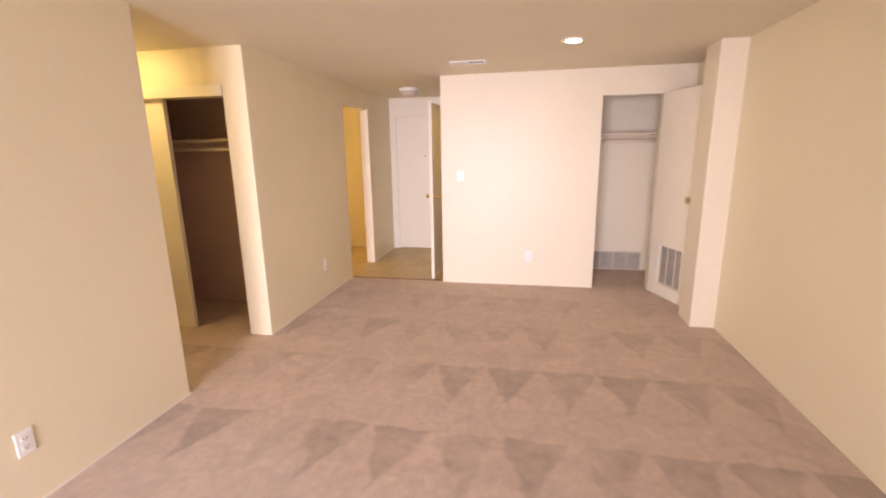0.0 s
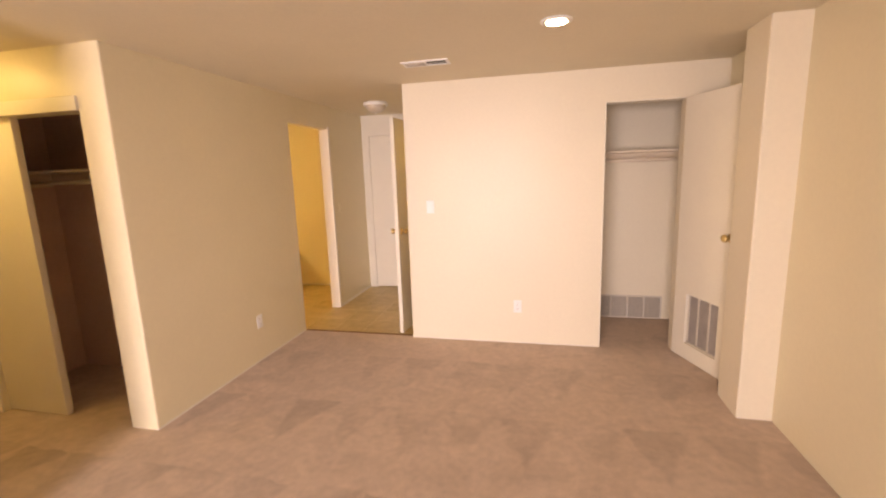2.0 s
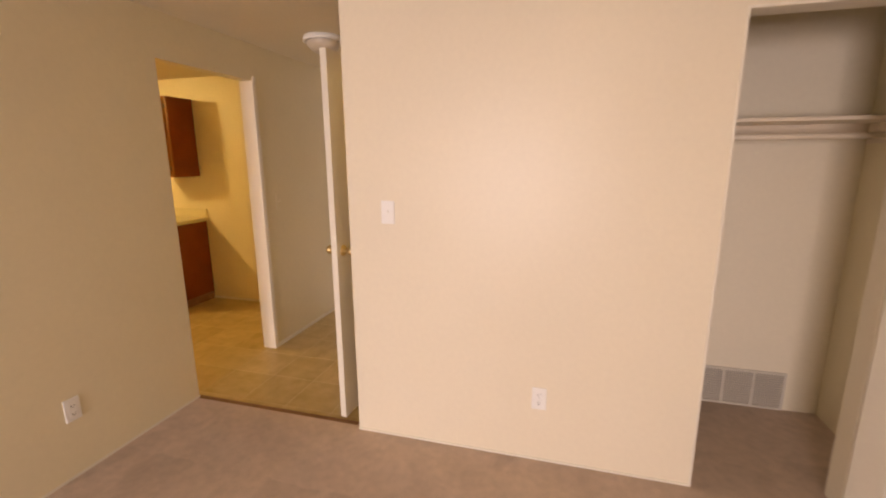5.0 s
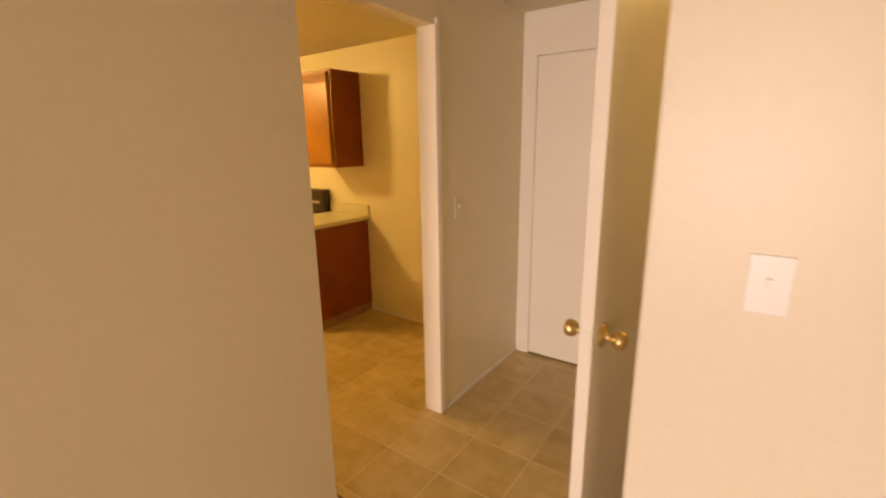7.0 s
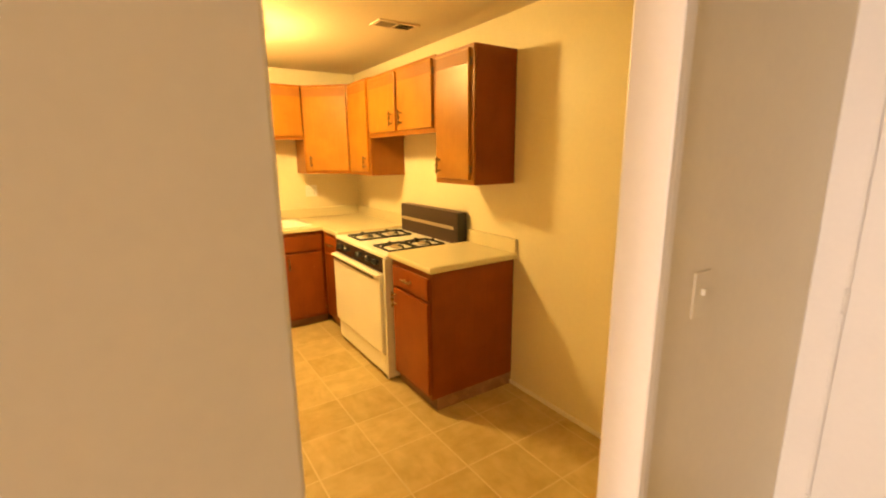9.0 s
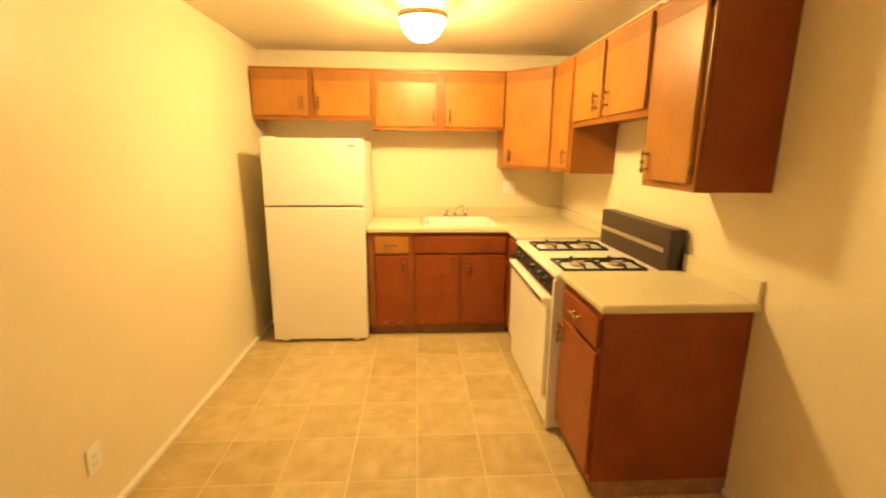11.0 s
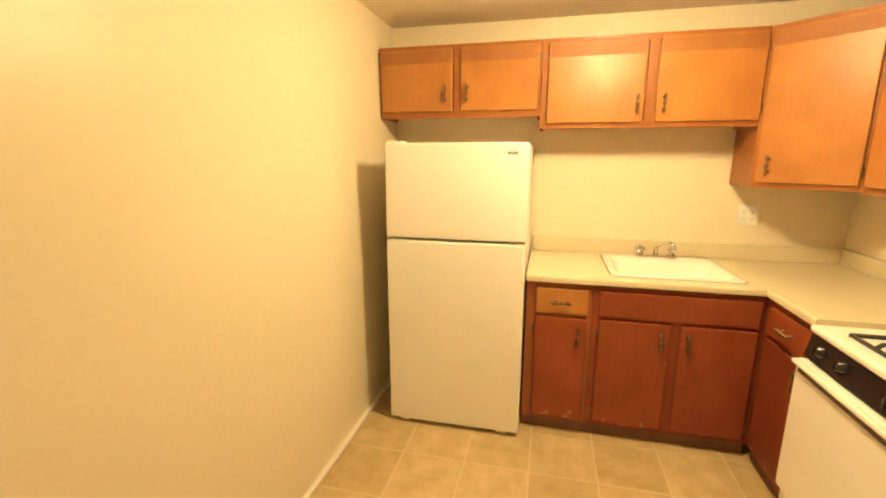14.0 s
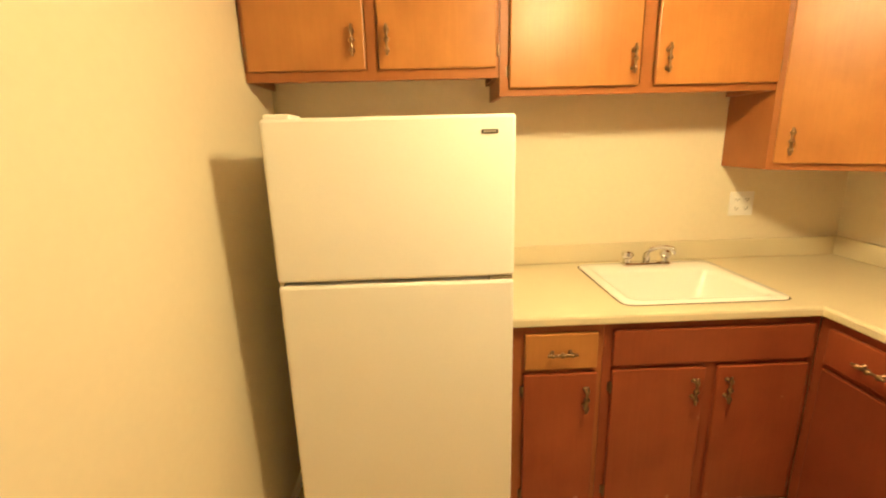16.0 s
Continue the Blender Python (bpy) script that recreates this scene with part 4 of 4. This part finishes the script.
TOP, TX, TY = 0.892, -5.120, 6.178
SX0, SX1, SY0, SY1 = -5.695, -5.205, 5.525, 6.118     # sink cut-out
t = thing("worktop", pose(-5.45, 5.9, BH), "beige laminate worktop running round the corner", "worktop")
T = t.matrix_world.inverted()
bm = bmesh.new()
NOSE = 0.014
slab(bm, [K_X0 + 0.001, SX0, SX1, TX - NOSE, -4.736], [5.088, SY0, SY1, TY + NOSE, K_Y1 - 0.001], {(1, 1), (3, 0), (3, 1), (3, 2)}, BH, TOP)
rows = []
for d, z in ((NOSE, BH), (0.004, BH), (0.0, BH + 0.005), (0.0, TOP - 0.011), (0.003, TOP - 0.004), (0.009, TOP - 0.0008), (NOSE, TOP)):
    rows.append([bm.verts.new(v) for v in ((TX - d, 5.088, z), (TX - d, TY + d, z), (-4.736, TY + d, z))])
for a, b in zip(rows, rows[1:]):
    for i in (0, 1):
        bm.faces.new([a[i], a[i + 1], b[i + 1], b[i]])
bm.faces.new([row[0] for row in rows])
bm.faces.new([row[2] for row in rows])
bmesh.ops.transform(bm, matrix=T, verts=bm.verts[:])
part("top", bm, LAMINATE, t)
bm = bmesh.new()
box(bm, K_X0, K_X0 + 0.02, 5.090, K_Y1 - 0.02, TOP, 0.984, bevel=0.005, m=T)
box(bm, K_X0, -4.736, K_Y1 - 0.02, K_Y1, TOP, 0.984, bevel=0.005, m=T)
part("backsplash", bm, LAMINATE, t)
t = thing("worktop", pose(-3.6, 6.5, BH), "short beige laminate worktop beside the cooker", "worktop")
T = t.matrix_world.inverted()
bm = bmesh.new()
slab(bm, [-3.838, -3.335], [TY, K_Y1 - 0.001], set(), BH, TOP)
round_front(bm, lambda c: abs(c.y - TY) < 1e-4 or abs(c.x + 3.335) < 1e-4)
bmesh.ops.transform(bm, matrix=T, verts=bm.verts[:])
part("top", bm, LAMINATE, t)
bm = bmesh.new()
box(bm, -3.838, -3.337, K_Y1 - 0.02, K_Y1, TOP, 0.984, bevel=0.005, m=T)
part("backsplash", bm, LAMINATE, t)

# sink and tap
s = thing("kitchen_sink", pose((SX0 + SX1) / 2, (SY0 + SY1) / 2, TOP), "white enamel drop-in sink set in the worktop", "sink")
hx, hy = (SX1 - SX0) / 2, (SY1 - SY0) / 2
bm = bmesh.new()


def round_rect(hx, hy, r, z, cx=0.0, n=5):
    pts = []
    for sx, sy, a0 in ((1, 1, 0), (-1, 1, 90), (-1, -1, 180), (1, -1, 270)):
        for k in range(n + 1):
            a = radians(a0 + 90 * k / n)
            pts.append(bm.verts.new((cx + sx * (hx - r) + r * math.cos(a), sy * (hy - r) + r * math.sin(a), z)))
    return pts


loops = [round_rect(hx + 0.015, hy + 0.015, 0.04, 0.001), round_rect(hx + 0.013, hy + 0.013, 0.04, 0.009), round_rect(hx - 0.01, hy - 0.015, 0.045, 0.010),
         round_rect(hx - 0.055, hy - 0.028, 0.05, 0.008, 0.035), round_rect(hx - 0.065, hy - 0.04, 0.05, -0.01, 0.035), round_rect(hx - 0.085, hy - 0.07, 0.06, -0.15, 0.035),
         round_rect(hx - 0.115, hy - 0.11, 0.05, -0.165, 0.035)]
for a, b in zip(loops, loops[1:]):
    for k in range(len(a)):
        bm.faces.new([a[k], a[(k + 1) % len(a)], b[(k + 1) % len(a)], b[k]]).smooth = True
bm.faces.new(loops[-1])
part("basin", bm, ENAMEL, s)
bm = bmesh.new()
out, inn = round_rect(hx + 0.020, hy + 0.020, 0.044, 0.0022), round_rect(hx + 0.012, hy + 0.012, 0.04, 0.0026)
for k in range(len(out)):
    bm.faces.new([out[k], out[(k + 1) % len(out)], inn[(k + 1) % len(out)], inn[k]])
part("seal", bm, SEAL_SHADE, s, "dark sealant line round the rim")
bm = bmesh.new()
lathe(bm, [(0, -0.161), (0.03, -0.162), (0.042, -0.160), (0.044, -0.164)], 20, pose(0.035, 0, 0))
part("drain", bm, CHROME, s, "chrome drain")
f = thing("kitchen_tap", pose(SX0 + 0.045, 5.812, TOP + 0.010), "chrome two-handle kitchen tap with a low swivel spout", "tap")
bm = bmesh.new()
box(bm, -0.022, 0.022, -0.11, 0.11, 0, 0.02, bevel=0.009)
part("deck_plate", bm, CHROME, f)
for yy in (-0.088, 0.088):
    bm = bmesh.new()
    lathe(bm, [(0.018, 0.02), (0.016, 0.035), (0.022, 0.042), (0.027, 0.050), (0.024, 0.066), (0.015, 0.072), (0, 0.073)], 12, pose(0, yy, 0), smooth=False)
    part("tap_handle", bm, CHROME, f)
bm = bmesh.new()
tube(bm, [(0, 0, 0.018), (0, 0, 0.055), (0.014, 0.012, 0.078), (0.042, 0.026, 0.096), (0.078, 0.048, 0.106), (0.100, 0.062, 0.100), (0.106, 0.066, 0.078)], [0.016, 0.013, 0.011, 0.010, 0.010, 0.010, 0.009], 12)
part("spout", bm, CHROME, f)

# fridge
r = thing("fridge_freezer", pose(-5.03, 4.36, 0, 0, 0, 90), "white top-freezer fridge with two plain doors", "fridge")
FW, FH, SPLIT = 0.722, 1.552, 1.066
part("cabinet", boxes((0.006, FW - 0.006, 0.072, 0.70, 0.05, FH - 0.006)), FRIDGE, r)
part("gasket", boxes((0.012, FW - 0.012, 0.058, 0.072, 0.075, FH - 0.012)), GASKET, r, "grey door gasket")
bm = bmesh.new()
box(bm, 0, FW, 0, 0.058, SPLIT + 0.006, FH, bevel=0.010)
fz = part("freezer_door", bm, FRIDGE, r)
bm = bmesh.new()
box(bm, 0, FW, 0, 0.058, 0.026, SPLIT - 0.006, bevel=0.010)
fr = part("fridge_door", bm, FRIDGE, r)
bm = bmesh.new()
box(bm, FW - 0.10, FW - 0.052, -0.003, 0.001, FH - 0.054, FH - 0.042, bevel=0.001)
bd = part("badge", bm, GASKET, fz, "small dark badge plate")
part("badge_bar", boxes((FW - 0.094, FW - 0.058, -0.0036, -0.003, FH - 0.0505, FH - 0.0455)), ALUMINIUM, bd)
bm = bmesh.new()
box(bm, 0.012, 0.085, 0.004, 0.12, FH - 0.006, FH + 0.012, bevel=0.004)
part("hinge_cover", bm, PLASTIC, r, "white plastic hinge cover")
bm = bmesh.new()
box(bm, FW - 0.075, FW - 0.004, 0.006, 0.05, SPLIT - 0.005, SPLIT + 0.005, bevel=0.002)
part("handle_grip", bm, ALUMINIUM, r, "grey grip between the doors")
bm = bmesh.new()
box(bm, 0.004, 0.016, 0.01, 0.06, SPLIT - 0.006, SPLIT + 0.006, bevel=0.002)
part("middle_hinge", bm, ALUMINIUM, r)
part("base_grille", boxes((0.02, FW - 0.02, 0.06, 0.09, 0.012, 0.05)), GASKET, r, "dark base grille")
for x in (0.05, FW - 0.12):
    bm = bmesh.new()
    box(bm, x, x + 0.055, 0.022, 0.09, 0.0, 0.024, bevel=0.006)
    part("foot", bm, PLASTIC, r)

# gas cooker
CX0, CX1, CYF = -4.732, -3.842, 6.165
k = thing("gas_cooker", pose(CX0, CYF, 0), "white gas cooker with black control panel and iron grates", "cooker")
CW, CD = CX1 - CX0, K_Y1 - 0.01 - CYF
part("body", boxes((0.0, CW, 0.030, CD, 0.02, 0.845), (CW - 0.022, CW, -0.012, 0.030, 0.02, 0.845)), ENAMEL, k)
bm = bmesh.new()
box(bm, 0, CW, -0.006, CD, 0.845, 0.874, bevel=0.010)
part("cooktop", bm, ENAMEL, k, "white enamel cooktop")
bm = bmesh.new()
prof = [(0.030, 0.752), (-0.012, 0.752), (0.006, 0.846), (0.030, 0.846)]
a = [bm.verts.new((0.006, y, z)) for y, z in prof]
b = [bm.verts.new((CW - 0.024, y, z)) for y, z in prof]
bm.faces.new(a)
bm.faces.new(b[::-1])
for i in range(4):
    bm.faces.new([a[i], a[(i + 1) % 4], b[(i + 1) % 4], b[i]])
cp = part("control_panel", bm, BLACK, k, "black glossy control panel")
tilt = math.degrees(math.atan2(0.018, 0.106))
for x in (0.09, 0.21, 0.445, 0.60, 0.72):
    bm = bmesh.new()
    lathe(bm, [(0, 0), (0.024, 0), (0.024, 0.004), (0.019, 0.008), (0.017, 0.024), (0, 0.025)], 20)
    box(bm, -0.004, 0.004, -0.019, 0.019, 0.018, 0.032, bevel=0.002)
    kn = part("knob", bm, BLACK, cp, "black control knob")
    kn.matrix_local = pose(x, -0.002, 0.799, 90 - tilt)
bm = bmesh.new()
box(bm, 0.008, CW - 0.036, -0.034, 0.026, 0.190, 0.742, bevel=0.010)
od = part("oven_door", bm, ENAMEL, k)
# the shadow line below the handle, built as a solid dark strip
bm = bmesh.new()
box(bm, 0.05, CW - 0.12, -0.047, -0.030, 0.700, 0.722, bevel=0.004)
part("handle_shadow_strip", bm, SEAL_SHADE, od, "dark strip standing for the shade under the handle")
bm = bmesh.new()
box(bm, 0.014, CW - 0.04, -0.054, -0.030, 0.721, 0.740, bevel=0.006)
part("handle", bm, ENAMEL, od, "white full-width oven handle")
bm = bmesh.new()
box(bm, 0.012, CW - 0.026, -0.014, 0.028, 0.035, 0.176, bevel=0.008)
part("drawer", bm, ENAMEL, k, "white drawer below the oven")
# black sheet that gives the gaps round the door their shade
part("door_gap", boxes((0.012, CW - 0.022, 0.022, 0.031, 0.03, 0.754)), DARKSLOT, k)
for x in (0.03, CW - 0.06):
    for y in (0.05, CD - 0.08):
        part("foot", boxes((x, x + 0.03, y, y + 0.03, 0, 0.02)), GASKET, k)
bm = bmesh.new()
box(bm, 0.070, CW - 0.002, CD - 0.085, CD - 0.004, 0.868, 1.100, bevel=0.006)
bg = part("backguard", bm, BROWNBACK, k, "dark brown raised backguard")
bm = bmesh.new()
box(bm, 0.088, CW - 0.05, CD - 0.089, CD - 0.084, 0.972, 0.996, bevel=0.001)
part("trim_strip", bm, ALUMINIUM, bg, "brushed metal strip")
part("end_cap", boxes((CW - 0.003, CW + 0.003, CD - 0.08, CD - 0.006, 0.876, 1.093)), BLACK, bg)
for n_g, gx in enumerate((0.232, 0.708)):
    g = part("grate", bmesh.new(), IRON, k, "black cast iron grate")
    bm = bmesh.new()
    hw, y0, y1, zt = 0.118, 0.060, 0.49, 0.8955
    for yy in (y0, (y0 + y1) / 2 - 0.006, (y0 + y1) / 2 + 0.006, y1):
        tube(bm, [(-hw, yy, zt - 0.014), (hw, yy, zt - 0.014)], 0.0075, 6)
    for xx in (-hw, hw):
        tube(bm, [(xx, y0, zt - 0.014), (xx, y1, zt - 0.014)], 0.0075, 6)
    for cy in (y0 + (y1 - y0) * 0.25, y0 + (y1 - y0) * 0.75):
        for dx, dy, reach in ((1, 0, hw), (-1, 0, hw), (0, 1, (y1 - y0) / 4), (0, -1, (y1 - y0) / 4)):
            tube(bm, [(dx * reach, cy + dy * reach, zt - 0.014), (dx * reach * 0.82, cy + dy * reach * 0.82, zt + 0.003), (dx * reach * 0.3, cy + dy * reach * 0.3, zt)], [0.0075, 0.008, 0.0045], 6)
    for xx in (-hw, hw):
        for yy in (y0, y1):
            tube(bm, [(xx, yy, 0.873), (xx, yy, zt - 0.010)], 0.006, 6)
    old = g.data
    g.data = mesh_of("grate", bm, IRON)
    bpy.data.meshes.remove(old)
    g.matrix_local = pose(gx, 0, 0)
    for cy in (y0 + (y1 - y0) * 0.25, y0 + (y1 - y0) * 0.75):
        bm = bmesh.new()
        lathe(bm, [(0, 0.8748), (0.05, 0.8748), (0.078, 0.8775), (0.081, 0.8742)], 24, pose(gx, cy, 0))
        part("drip_bowl", bm, ENAMEL, k, "pale enamelled drip bowl")
        bm = bmesh.new()
        lathe(bm, [(0.030, 0.8745), (0.044, 0.882), (0.041, 0.889), (0.018, 0.891), (0, 0.891)], 20, pose(gx, cy, 0))
        part("burner", bm, ALUMINIUM, k, "grey metal burner head")

# ---- vinyl floor, tile by tile ----
base = structure("floor_vinyl", boxes((K_X0 - 0.1, K_X1, K_Y0 - 0.1, K_Y1 + 0.1, -0.1, -0.0008), (K_X1, 0.1, CARPET_EDGE - 0.06, K_Y1 + 0.1, -0.1, -0.0008)),
                 GROUT, "tan vinyl tile floor with pale joints", "floor")
PITCH, TX0, TY0 = 0.3165, -3.52, 5.468
bm = bmesh.new()
q, z = PITCH / 2 - 0.0045, 0.0
lo = [bm.verts.new((sx * (q + 0.0012), sy * (q + 0.0012), -0.003)) for sx, sy in ((-1, -1), (1, -1), (1, 1), (-1, 1))]
hi = [bm.verts.new((sx * q, sy * q, 0.0)) for sx, sy in ((-1, -1), (1, -1), (1, 1), (-1, 1))]
bm.faces.new(hi)
for i in range(4):
    bm.faces.new([lo[i], lo[(i + 1) % 4], hi[(i + 1) % 4], hi[i]])
tile_mesh = mesh_of("tile", bm, VINYL)
for i in range(-8, 10):
    for j in range(-5, 5):
        cx, cy = TX0 + (i + 0.5) * PITCH, TY0 + (j + 0.5) * PITCH
        in_kitchen = K_X0 - 0.16 < cx < K_X1 + 0.1 and K_Y0 - 0.15 < cy < K_Y1 + 0.15
        in_hall = K_X1 - 0.1 < cx < -0.70 and 4.92 < cy < K_Y1 + 0.15
        if in_kitchen or in_hall:
            o = new("tile", tile_mesh)
            o.parent = base
            o.location = (cx, cy, 0)
            o.rotation_euler = (0, 0, radians(90) if (i + j) % 2 else 0.0)
